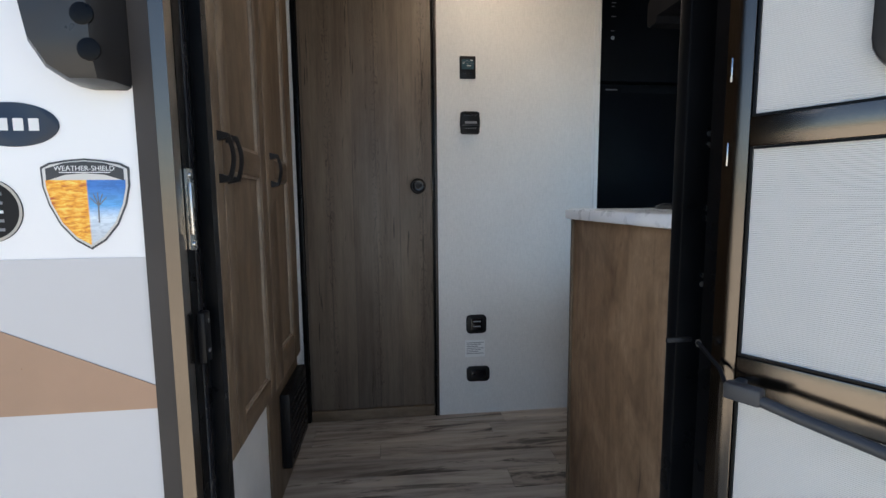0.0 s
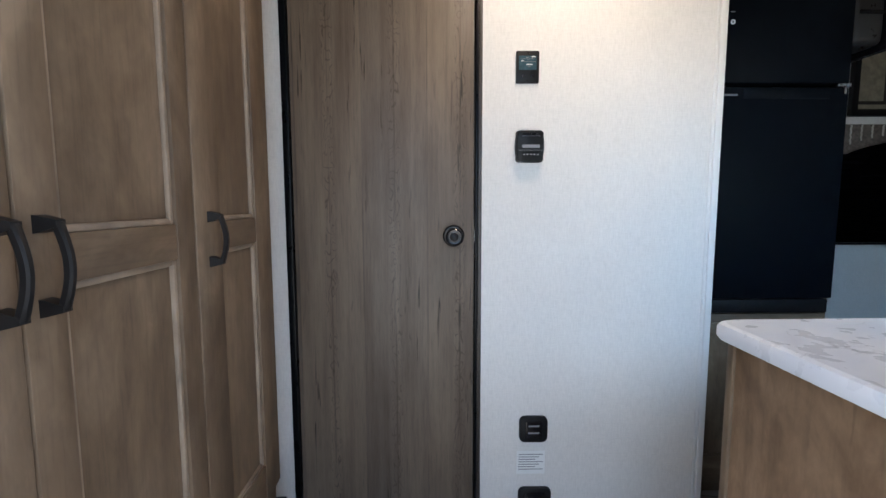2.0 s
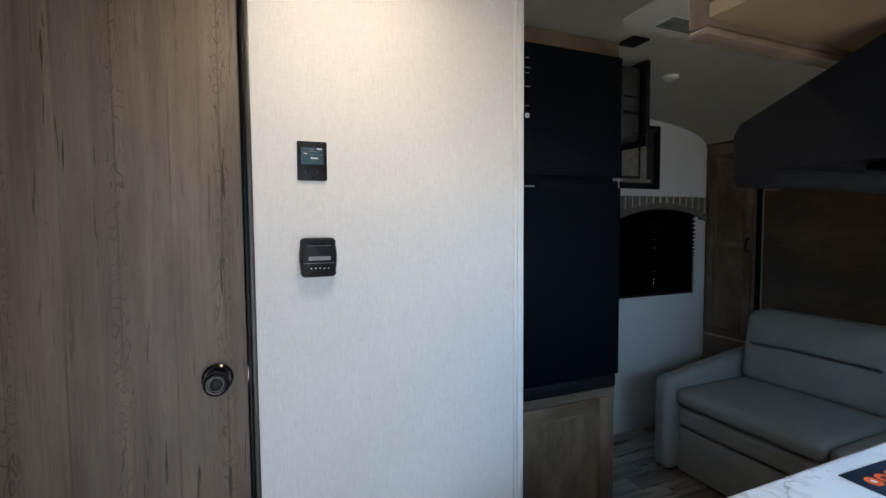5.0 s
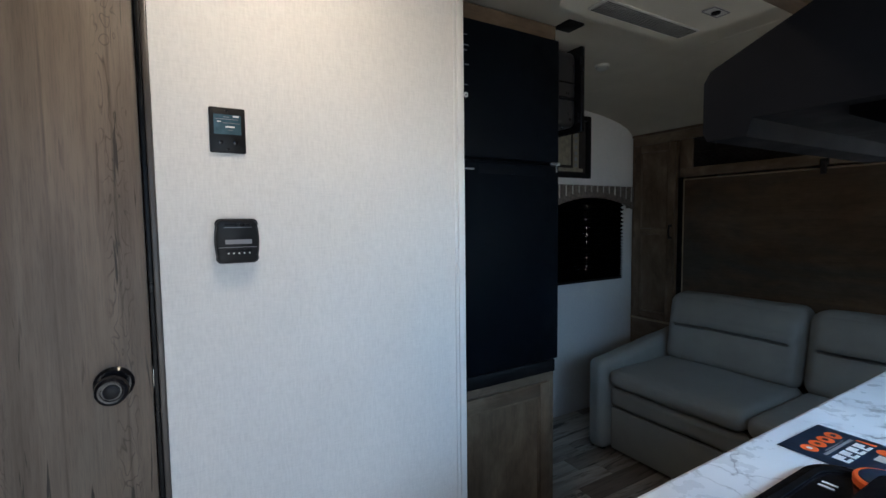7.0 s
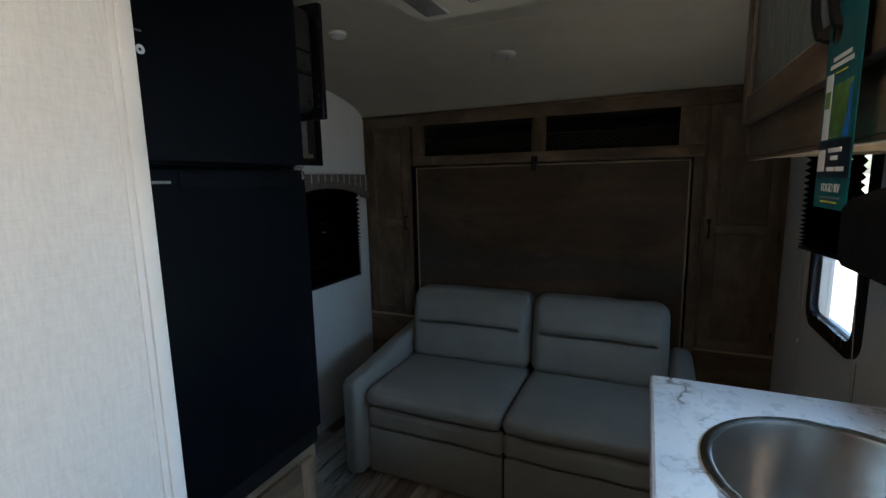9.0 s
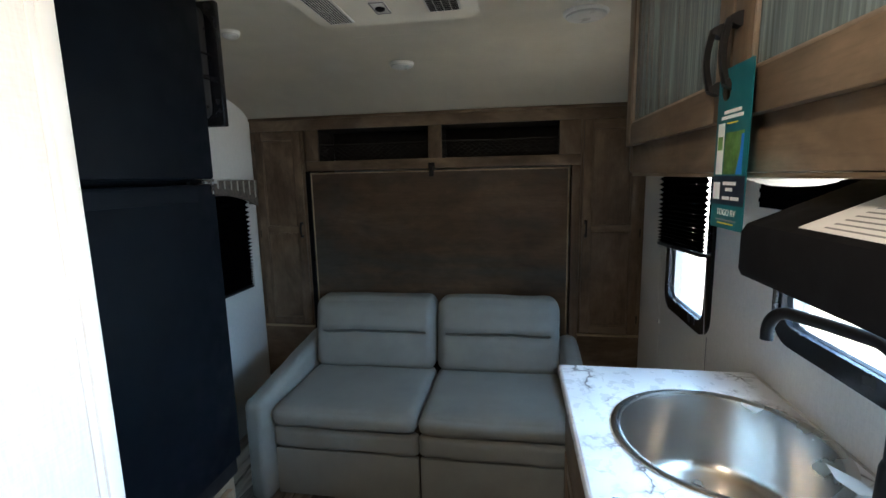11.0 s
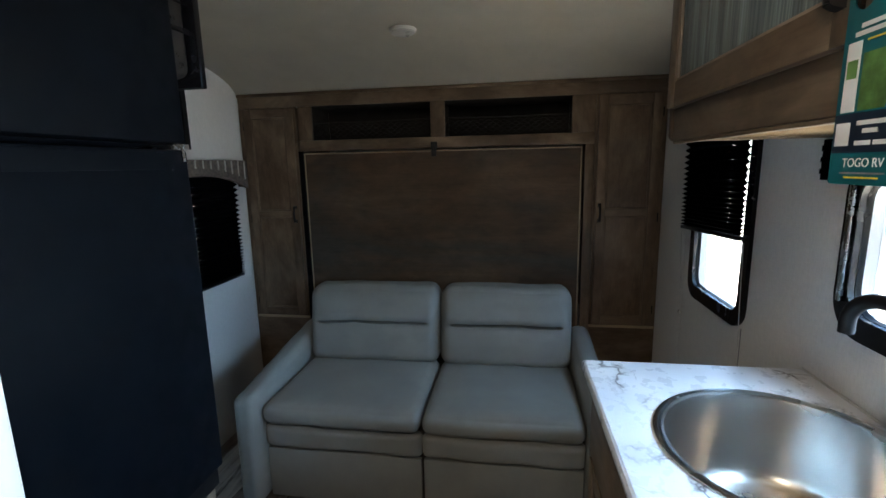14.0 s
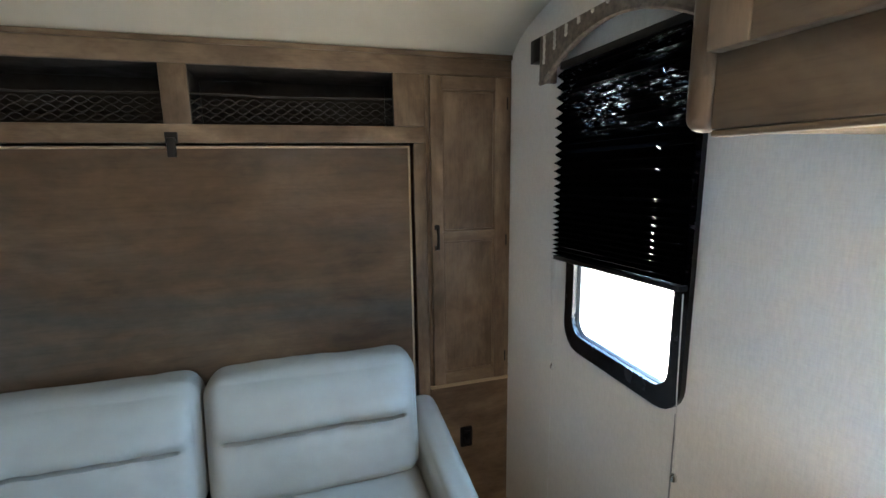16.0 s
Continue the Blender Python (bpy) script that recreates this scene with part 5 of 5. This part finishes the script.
for a, b in ((1.9785, 2.6435), (1.2505, 1.8995)):
    # cubby insides coloured near-black: the shade of the recess is in the colour
    part("shelf_board", slab(FM, a - 0.02, b + 0.02, 1.590, 1.602, -0.30, -0.0205), M_DARK, bc, "shelf board with the cubby shade in its colour")
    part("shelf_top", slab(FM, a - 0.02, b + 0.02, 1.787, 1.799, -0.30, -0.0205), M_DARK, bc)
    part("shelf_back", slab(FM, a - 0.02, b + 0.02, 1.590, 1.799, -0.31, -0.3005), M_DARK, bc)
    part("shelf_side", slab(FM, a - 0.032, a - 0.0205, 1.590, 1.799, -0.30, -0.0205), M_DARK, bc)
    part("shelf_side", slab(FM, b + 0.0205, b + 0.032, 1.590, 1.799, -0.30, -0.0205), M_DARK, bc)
    bms = []
    for k in range(3):
        for s in (1, -1):
            pts = [FM(a + (b - a) * i / 60, 1.622 + k * 0.026 + s * 0.011 * math.sin(i * 0.85), -0.03 - 0.004 * s) for i in range(61)]
            bms.append(tube(pts, 0.0022, 5))
    bms.append(tube([FM(a, 1.700, -0.03), FM((a + b) / 2, 1.694, -0.028), FM(b, 1.700, -0.03)], 0.004, 6))
    part("net", join(*bms), M_NET, bc, "dark elastic net across the shelf")
bed = base("wall_bed", (3.19, 1.95, 0.3), "folded-up wall bed with a brown woodgrain panel", "bed")
part("panel", slab(FM, 1.198, 2.704, 0.30, 1.528, -0.055, -0.026, 0.0), M_BED, bed)
part("edge", join(slab(FM, 1.190, 1.1975, 0.30, 1.536, -0.056, -0.024, 0.001), slab(FM, 2.7045, 2.712, 0.30, 1.536, -0.056, -0.024, 0.001), slab(FM, 1.198, 2.704, 1.5285, 1.536, -0.056, -0.024, 0.001)), M_PALE, bed, "pale edge strip")
part("mattress_frame", slab(FM, 1.22, 2.69, 0.30, 1.50, -0.40, -0.0565), M_DARK, bed)
la = base("bed_latch", (XW, 1.958, 1.50), "black latch holding the wall bed shut", "latch")
part("plate", slab(FM, 1.942, 1.978, 1.542, 1.578, 0.0005, 0.010, 0.002), M_IRON, la)
part("hook", slab(FM, 1.947, 1.973, 1.500, 1.560, 0.0105, 0.022, 0.003), M_IRON, la)


def wardrobe(u0, u1, d0, d1, hinge, label):
    w = base("wardrobe", (3.3, (u0 + u1) / 2, 0.0), label, "cabinet", "wardrobes beside the bed")
    part("body", box(XW, XF - 0.002, u0, u1, 0.588, 1.785), M_CAB_Z, w)
    dd = shaker(w, FXN(XW - 0.0005), d0, d1, 0.595, 1.777, (M_CAB_Z, M_CAB_Y), [(1.178, 1.214)], None, stile=0.045, thick=0.018)
    part("handle", pull(lambda u, v, d: FXN(XW - 0.0185)(u, v, d), (d1 - 0.018) if hinge < d0 + 0.1 else (d0 + 0.018), 1.195, 0.085, 0.024), M_IRON, dd, "black arched pull handle")
    hu = d0 - 0.004 if hinge < d0 + 0.1 else d1 + 0.004
    for z in (0.68, 1.17, 1.69):
        part("hinge", slab(FXN(XW), hu - 0.004, hu + 0.004, z - 0.022, z + 0.022, 0.0005, 0.012, 0.001), M_IRON, w)
    part("ledge", slab(FM, u0, u1, 0.574, 0.5875, -0.30, 0.006, 0.001), M_PALE, w, "pale ledge strip")
    part("lower_panel", slab(FM, u0, u1, 0.0, 0.5735, -0.02, 0.0), M_CAB_Y, w)
    return w


wardrobe(0.797, 1.134, 0.822, 1.122, 0.822, "narrow brown wardrobe with a two-panel shaker door")
wardrobe(2.736, 3.072, 2.748, 3.040, 3.040, "narrow brown wardrobe with a two-panel shaker door")
for uy, zz in ((0.985, 0.338), (2.885, 0.338)):
    o = base("wall_outlet", (XW, uy, zz - 0.03), "small black outlet on the brown panel", "outlet")
    part("plate", prism(FM, rounded(uy - 0.026, uy + 0.026, zz - 0.045, zz + 0.045, 0.006), 0, 0.008, 0.002), M_BLACK, o)
    part("insert", slab(FM, uy - 0.014, uy + 0.014, zz - 0.03, zz + 0.03, 0.008, 0.010, 0.001), M_GLOSS, o)

# ---- sofa ----


def cushion(x0, x1, y0, y1, z0, z1, R=0.045, puff=(0.0, 0.0, 0.0), lean=0.0, crease=None, seed=0, cuts=26):
    """A stuffed block: rounded, swollen, leaning, wrinkled, with an optional sewn crease across its front."""
    bm = bmesh.new()
    bmesh.ops.create_cube(bm, size=2)
    bmesh.ops.subdivide_edges(bm, edges=list(bm.edges), cuts=cuts, use_grid_fill=True)
    c = Vector(((x0 + x1) / 2, (y0 + y1) / 2, (z0 + z1) / 2))
    h = Vector((abs(x1 - x0) / 2, abs(y1 - y0) / 2, abs(z1 - z0) / 2))
    R = min(R, min(h) * 0.98)
    for v in bm.verts:
        p = Vector([a * (1.25 - 0.25 * a * a) for a in v.co])
        if crease:
            zn = (crease[0] - c.z) / h.z
            side = 1 if v.co.z > zn else -1
            p.z = zn + side * (1 - side * zn) * ((v.co.z - zn) / (side - zn)) ** 1.6
        w0 = Vector((p.x * h.x, p.y * h.y, p.z * h.z))
        core = Vector([max(-(h[i] - R), min(h[i] - R, w0[i])) for i in range(3)])
        d = w0 - core
        w = core + d.normalized() * R if d.length > 1e-9 else w0
        for i, (j, k) in enumerate(((1, 2), (0, 2), (0, 1))):
            if abs(v.co[i]) > 0.999:
                w[i] += math.copysign(puff[i], v.co[i]) * (1 - p[j] ** 4) * (1 - p[k] ** 4)
        if crease and v.co.x < -0.999:
            zc, half, deep = crease
            dz = (w.z + c.z - zc - 0.002 * math.sin(p.y * 3 + seed)) / 0.0058
            win = max(0.0, 1 - abs(p.y / half) ** 14)
            near = max(0.0, 1 - abs(p.y / (half + 0.16)) ** 6)
            w.x += deep * math.exp(-dz ** 4) * win
            w.x -= 0.014 * math.exp(-((dz - 6.0) / 5.0) ** 2) * near
            w.x += 0.006 * math.exp(-((dz + 3.0) / 4.0) ** 2) * near
            w.x += 0.002 * math.sin(p.y * 23 + seed) * math.exp(-((dz) / 7.0) ** 2) * near
        q = Vector((w.x * 6 + seed * 3.1, w.y * 6, w.z * 7))
        w += Vector((0.8, 0.3, 0.7)) * (0.006 * noise.noise(q) + 0.002 * noise.noise(q * 3.3))
        w.x += lean * (w.z + h.z)
        v.co = w + c
    return bm


so = base("sofa", (2.7, 1.925, 0.0), "grey leatherette two-seat sofa in front of the wall bed", "sofa")
for y0, y1 in ((1.905, 2.592), (1.255, 1.900)):
    part("back_cushion", cushion(2.800, 2.965, y0, y1, 0.458, 0.848, 0.058, (0.020, 0, 0.006), 0.16, (0.676, 0.84, 0.055), y0, 72), M_LEATHER, so)
    part("seat_cushion", cushion(2.318, 2.90, y0, y1, 0.380, 0.472, 0.042, (0.008, 0, 0.014), 0.0, None, y0 + 2), M_LEATHER, so)
    part("front_rail", cushion(2.345, 2.45, y0 - 0.003, y1 + 0.003, 0.262, 0.374, 0.03, (0.010, 0, 0), 0.0, None, y0 + 4, 16), M_LEATHER, so)
    part("front_panel", box(2.356, 2.38, y0 + 0.002, y1 - 0.002, 0.025, 0.257, 0.006), M_LEATHER, so)
for y0, y1 in ((2.594, 2.700), (1.147, 1.253)):
    bm = cushion(2.285, 3.08, y0, y1, 0.02, 0.520, 0.042, (0.006, 0.004, 0.004), 0.0, None, y0)
    for v in bm.verts:
        if v.co.z > 0.3:
            v.co.z += 0.09 * max(0.0, min(1.0, (v.co.x - 2.35) / 0.65))
    part("armrest", bm, M_LEATHER, so)
part("frame", box(2.38, 3.10, 1.255, 2.592, 0.03, 0.376), M_DARK, so, "hidden dark seat frame")
for y in (1.20, 2.65):
    part("foot", lathe((2.36, y, 0.0), [(0.018, 0.0), (0.020, 0.022), (0.018, 0.03)], 16), M_BLACK, so)
    part("foot", lathe((3.02, y, 0.0), [(0.018, 0.0), (0.020, 0.022), (0.018, 0.03)], 16), M_BLACK, so)

# ---- ceiling fittings ----


def ceiling_lamp(x, y, r, lit_up=False):
    z = ceiling_z(x, y) + 0.002
    o = base("ceiling_light", (x, y, z - 0.03), "round ceiling lamp, lit warm" if lit_up else "round white ceiling lamp, off", "lamp", "ceiling lamps")
    part("ring", lathe((x, y, z), [(r, 0.0), (r, -0.006), (r * 0.93, -0.012)], 36), M_GRILLE, o)
    part("diffuser", lathe((x, y, z), [(r * 0.925, -0.008), (r * 0.85, -0.018), (r * 0.5, -0.026), (0.002, -0.029)], 36), M_LIT if lit_up else M_DIFF, o)
    return o


ceiling_lamp(2.70, 2.005, 0.058)
ceiling_lamp(2.23, 1.25, 0.075)
ceiling_lamp(2.16, 2.51, 0.035)
ceiling_lamp(0.52, 1.62, 0.075, True)
glow = new("ceiling_lamp_light", bpy.data.lights.new("ceiling_lamp_light", "AREA"))
glow.data.shape, glow.data.size, glow.data.energy, glow.data.color = "DISK", 0.14, 1.1, (1.0, 0.76, 0.52)
glow.matrix_world = look((0.52, 1.62, ceiling_z(0.52, 1.62) - 0.032), (0.52, 1.62, 0))

ac = base("ceiling_air_conditioner", (1.85, 1.87, 2.0), "white ceiling air conditioner shroud with grilles", "air conditioner")
zc = ceiling_z(1.85, 1.87)
part("shroud", prism(lambda u, v, d: (u, v, zc + 0.004 - d), rounded(1.50, 2.215, 1.60, 2.17, 0.06), 0, 0.011), M_CEIL, ac)
g = part("long_grille", prism(lambda u, v, d: (u, v, zc - 0.0082 - d), rounded(1.62, 2.17, 2.035, 2.125, 0.012), 0, 0.004, 0.002), M_GRILLE, ac)
for k in range(9):
    part("slat", box(1.635, 2.155, 2.043 + k * 0.009, 2.046 + k * 0.009, zc - 0.0145, zc - 0.0122), M_GREYTUBE, g, "dark slot")
g2 = part("square_grille", prism(lambda u, v, d: (u, v, zc - 0.0082 - d), rounded(1.86, 2.12, 1.655, 1.765, 0.006), 0, 0.004, 0.002), M_GRILLE, ac)
for k in range(15):
    for ya, yb in ((1.662, 1.684), (1.687, 1.709), (1.712, 1.734), (1.737, 1.758)):
        part("slot", box(1.870 + k * 0.0165, 1.8795 + k * 0.0165, ya, yb, zc - 0.0138, zc - 0.0122), M_BLACK, g2, "dark slot")
s2 = part("sensor_plate", prism(lambda u, v, d: (u, v, zc - 0.0082 - d), rounded(2.0, 2.10, 1.885, 1.935, 0.004), 0, 0.004, 0.002), M_GRILLE, ac)
part("sensor_rim", ring(lambda u, v, d: (u, v, zc - 0.0122 - d), rounded(2.0, 2.10, 1.885, 1.935, 0.004), rounded(2.004, 2.096, 1.889, 1.931, 0.003), 0, 0.001), M_INK, s2, "dark rim")
part("sensor", lathe((2.05, 1.91, zc - 0.012), [(0.016, 0.0), (0.015, -0.006), (0.006, -0.010)], 20), M_BLACK, s2, "small black sensor")
cv = base("ceiling_vent", (1.68, 2.27, ceiling_z(1.68, 2.27) - 0.01), "small black ceiling vent near the fridge", "vent")
part("plate", prism(lambda u, v, d: (u, v, ceiling_z(1.68, 2.27) + 0.002 - d), rounded(1.64, 1.725, 2.225, 2.31, 0.006), 0, 0.009, 0.003), M_BLACK, cv)
solid("ceiling_seam", box(2.36, 2.366, YR + 0.3, YL - 0.3, ceiling_z(2.36, 1.93) - 0.0015, ceiling_z(2.36, 1.93) + 0.002), M_CEIL, "thin ceiling panel seam", "trim", kind="structure")

# ---- entry: open door leaf, strike, catches, badges, speaker ----
DU = Vector((0.5, -0.866, 0))
DN = Vector((-0.866, -0.5, 0))
D0 = Vector((0.632, 0.716, 0))


def FD(u, v, d):
    p = D0 + DU * u + DN * d
    return (p.x, p.y, v)


def dslab(u0, u1, v0, v1, d0, d1, r=0.0):
    bm = box(u0, u1, v0, v1, d0, d1, r)
    bm.transform(Matrix(((DU.x, 0, DN.x, D0.x), (DU.y, 0, DN.y, D0.y), (0, 1, 0, 0), (0, 0, 0, 1))))
    return bm


dl = base("entry_door", (D0.x, D0.y, 0.02), "open entry door with white ribbed panels and bronze frame", "door")
part("outer_skin", dslab(0.004, 0.70, -0.25, 2.14, -0.034, -0.010), M_WHITE, dl)
for a, b, c, d in ((0.0, 0.022, -0.26, 2.15), (0.68, 0.705, -0.26, 2.15)):
    part("stile", dslab(a, b, c, d, -0.034, 0.006, 0.002), M_SILL, dl, "smoked bronze stile")
for c, d in ((-0.26, -0.205), (0.630, 0.696), (1.017, 1.060), (2.09, 2.15)):
    part("rail", dslab(0.0225, 0.6795, c, d, -0.0095, 0.0055, 0.002), M_BRONZE, dl, "dark bronze rail")
for c, d in ((-0.2045, 0.6295), (0.6965, 1.0165), (1.0605, 2.0895)):
    part("panel", dslab(0.0225, 0.6795, c, d, -0.0095, -0.003), M_DOORSKIN, dl, "white ribbed panel")
    part("gasket", join(dslab(0.0228, 0.0262, c, d, -0.0028, 0.002), dslab(0.0262, 0.676, c, c + 0.0035, -0.0028, 0.002), dslab(0.0262, 0.676, d - 0.0035, d, -0.0028, 0.002)), M_JAMB, dl, "black gasket")
part("lock_bezel", prism(FD, rounded(0.150, 0.30, 1.085, 1.34, 0.05), -0.0028, 0.014, 0.006), M_SPEAKER, dl, "charcoal lock bezel")
gr = part("assist_bar", tube([FD(0.066, 0.652, 0.045), FD(0.12, 0.644, 0.046), FD(0.36, 0.615, 0.047), FD(0.62, 0.585, 0.045)], 0.0085, 14), M_GREYTUBE, dl, "grey tubular door bar")
part("clamp", join(dslab(0.024, 0.074, 0.642, 0.668, 0.032, 0.055, 0.005), dslab(0.026, 0.040, 0.646, 0.664, 0.0, 0.032, 0.003)), M_GREYTUBE, gr, "grey clamp block")
part("stay_cable", tube([(0.617, 0.755, 0.70), (0.618, 0.74, 0.692), FD(0.006, 0.674, 0.02), FD(0.022, 0.658, 0.038), FD(0.030, 0.655, 0.040)], 0.0035, 8), M_BLACK, dl, "short black stay")
for k, z in enumerate((0.25, 0.60, 0.92, 1.06, 1.5)):
    part("hinge_leaf", box(0.6365, 0.6415, YO - 0.021, YO - 0.014, z, z + 0.11, 0.001), M_CHROME, dl, "bright hinge edge")
for a, b in ((1.115, 1.150), (0.99, 1.025)):
    part("hinge_plate", dslab(-0.0075, -0.0045, a, b, 0.0065, 0.0085, 0.0005), M_CHROME, dl, "bright hinge plate")
XJ = 0.6218
for z in (1.046, 1.028, 0.925, 0.908, 0.812, 0.797):
    z = 0.941 + (z - 0.941) * 0.87
    s = base("jamb_screw", (0.56, 0.674, z), "small bright screw head in the black jamb", "screw", "screws in the entry jamb")
    part("head", lathe((0.56, 0.674, z), [(0.0040, 0.0), (0.0038, 0.0015), (0.001, 0.0021)], 12, "y"), M_CHROME, s)
ct = base("stay_bracket", (XJ, 0.757, 0.69), "small black bracket with a bright bolt on the jamb", "bracket")
part("tab", box(0.575, 0.6217, 0.775, 0.780, 0.694, 0.702, 0.001), M_BLACK, ct)
part("bolt", lathe((XJ, 0.757, 0.697), [(0.006, 0.0), (0.006, -0.003), (0.002, -0.005)], 14, "x"), M_CHROME, ct)

XL = -0.183
sp = base("strike_plate", (XL, 0.765, 0.87), "bright steel strike plate on the black jamb", "strike plate")
part("plate", ring(FX(XL), rounded(0.7495, 0.7775, 0.872, 0.990, 0.003), rounded(0.758, 0.7705, 0.905, 0.962, 0.002), 0, 0.003), M_CHROME, sp)
part("lip", box(XL + 0.003, XL + 0.009, 0.7495, 0.756, 0.895, 0.970, 0.002), M_CHROME, sp)
for z in (0.981, 0.881):
    part("screw", lathe((XL + 0.003, 0.7635, z), [(0.0048, 0.0), (0.0045, 0.0018), (0.001, 0.0028)], 12, "x"), M_CHROME, sp)
lc = base("door_catch", (XL, 0.768, 0.70), "small black catch with two bright screws on the jamb", "catch")
part("block", slab(FX(XL), 0.757, 0.780, 0.700, 0.778, 0, 0.012, 0.003), M_BLACK, lc)
for z in (0.763, 0.718):
    part("screw", lathe((XL + 0.012, 0.768, z), [(0.0035, 0.0), (0.0035, 0.0014), (0.001, 0.002)], 12, "x"), M_CHROME, lc)

FE = FYN(YO)
bd = base("shield_badge", (-0.303, YO, 0.88), "shield-shaped sticker, half sunset half winter scene", "sticker")
shield = [(-0.359, 0.990), (-0.348, 0.996), (-0.325, 1.000), (-0.303, 1.002), (-0.281, 1.000), (-0.258, 0.996), (-0.247, 0.990), (-0.2475, 0.965), (-0.2535, 0.940), (-0.266, 0.912), (-0.284, 0.890), (-0.303, 0.878),
          (-0.322, 0.890), (-0.340, 0.912), (-0.3525, 0.940), (-0.3585, 0.965)]
cxs, czs = -0.303, 0.945
part("border", prism(FE, shield, 0, 0.0012), M_GREYTUBE, bd)
part("rim", prism(FE, [(cxs + (u - cxs) * 0.955, czs + (v - czs) * 0.955) for u, v in shield], 0.0012, 0.0015), M_GRILLE, bd)
part("scene_print", prism(FE, [(cxs + (u - cxs) * 0.90, min(0.973, czs + (v - czs) * 0.90)) for u, v in shield], 0.0015, 0.0019), M_HALVES, bd, "orange sunset and blue winter print")
part("banner", prism(FE, [(-0.352, 0.972), (-0.352, 0.988), (-0.328, 0.996), (-0.303, 0.998), (-0.278, 0.996), (-0.254, 0.988), (-0.254, 0.972), (-0.278, 0.980), (-0.303, 0.982), (-0.328, 0.980)], 0.0019, 0.0022), M_GREYTUBE, bd)
part("words", lettering("WEATHER-SHIELD", 0.0094, (-0.303, YO - 0.0023, 0.9855), (1, 0, 0), (0, 0, 1), 0.0002), M_PAPER, bd, "white lettering")
part("print", slab(FE, -0.335, -0.271, 0.9825, 0.9838, 0.0022, 0.0024), M_PAPER, bd)
tree = [tube([FE(-0.290, 0.915, 0.0022), FE(-0.289, 0.945, 0.0022)], 0.0009, 5)]
for a in (-50, -25, 0, 25, 50):
    tree.append(tube([FE(-0.289, 0.938, 0.0022), FE(-0.289 + 0.014 * math.sin(radians(a)), 0.938 + 0.018 * math.cos(radians(a)), 0.0022)], 0.0006, 4))
part("tree_print", join(*tree), M_INK, bd)
ov = base("oval_badge", (-0.385, YO, 1.04), "dark oval maker badge on the white siding", "badge")
oval = [(-0.388 + 0.058 * math.cos(2 * math.pi * k / 40), 1.046 + 0.029 * math.sin(2 * math.pi * k / 40)) for k in range(40)]
part("plate", prism(FE, oval, 0, 0.002, 0.0008), M_NAVY, ov)
for k in range(4):
    part("bar", slab(FE, -0.4235 + k * 0.019, -0.411 + k * 0.019, 1.038, 1.054, 0.002, 0.0024), M_PAPER, ov, "pale block of the mark")
rb = base("round_badge", (-0.428, YO, 0.93), "black round sticker with grey print on the siding", "sticker")
part("disc", prism(FE, circle(-0.428, 0.933, 0.043, 36), 0, 0.0014), M_BLACK, rb)
part("rim", ring(FE, circle(-0.428, 0.933, 0.0425, 36), circle(-0.428, 0.933, 0.039, 36), 0.0014, 0.0018), M_CREAM, rb)
for k in range(5):
    part("print", slab(FE, -0.447, -0.409, 0.953 - k * 0.012, 0.957 - k * 0.012, 0.0014, 0.0018), M_INK if k != 2 else M_PAPER, rb)

spk = base("outdoor_speaker", (-0.29, YO, 1.05), "charcoal moulded outdoor speaker with round ports", "speaker")
bm = bmesh.new()
rows = []
for z, xl, xr, dp in ((1.092, -0.283, -0.241, 0.030), (1.096, -0.300, -0.236, 0.046), (1.110, -0.318, -0.233, 0.056), (1.14, -0.334, -0.233, 0.060), (1.22, -0.346, -0.234, 0.062), (1.36, -0.350, -0.236, 0.060), (1.42, -0.345, -0.24, 0.045)):
    rows.append([bm.verts.new(FE(u, z, d)) for u, d in ((xl, 0), (xl + 0.004, dp * 0.7), (xl + 0.016, dp), (xr - 0.016, dp), (xr - 0.004, dp * 0.7), (xr, 0))])
for a, b in zip(rows, rows[1:]):
    for i in range(5):
        bm.faces.new((a[i], a[i + 1], b[i + 1], b[i]))
bm.faces.new(rows[0])
bm.faces.new(rows[-1])
part("shell", bm, M_SPEAKER, spk)
for u, z in ((-0.2505, 1.1265), (-0.2555, 1.168), (-0.278, 1.195), (-0.258, 1.215), (-0.290, 1.235)):
    part("port", lathe((u, YO - 0.0585, z), [(0.0135, 0.0), (0.0135, 0.0022), (0.0115, 0.003), (0.001, 0.0025)], 24, "y"), M_JAMB, spk, "dark round port")

for ob in bpy.context.scene.objects:
    if ob.parent is None and ob.name.split(".")[0] in ("wall_outer_skin", "door_frame_entry", "entry_door", "stay_bracket", "strike_plate", "door_catch", "shield_badge", "oval_badge", "round_badge", "outdoor_speaker"):
        ob.matrix_basis = ENTRY @ ob.matrix_basis

# ---- floor planks ----
random.seed(11)
W = 0.1115
y = 1.7725 - W * 11
shared = {}
while y < YL:
    x = XB + 0.02 - random.random() * 0.8
    while x < 3.2:
        L = random.choice((0.72, 0.92, 1.15))
        y0, y1 = max(y, YE), min(y + W, YL - 0.001)
        x0, x1 = max(x, XB + 0.01), min(x + L, 3.5)
        if x1 > x0 + 0.02 and y1 > y0 + 0.01:
            key = (round(x1 - x0, 3), round(y1 - y0, 3))
            if key not in shared:
                shared[key] = mesh_of("plank", box(0.0007, key[0] - 0.0007, 0.0006, key[1] - 0.0006, -0.004, 0.0, 0.0006, 1), M_PLANK)
            p = new("plank", shared[key])
            p.location = (x0, y0, 0.0)
            p.parent = floor
        x += L
    y += W
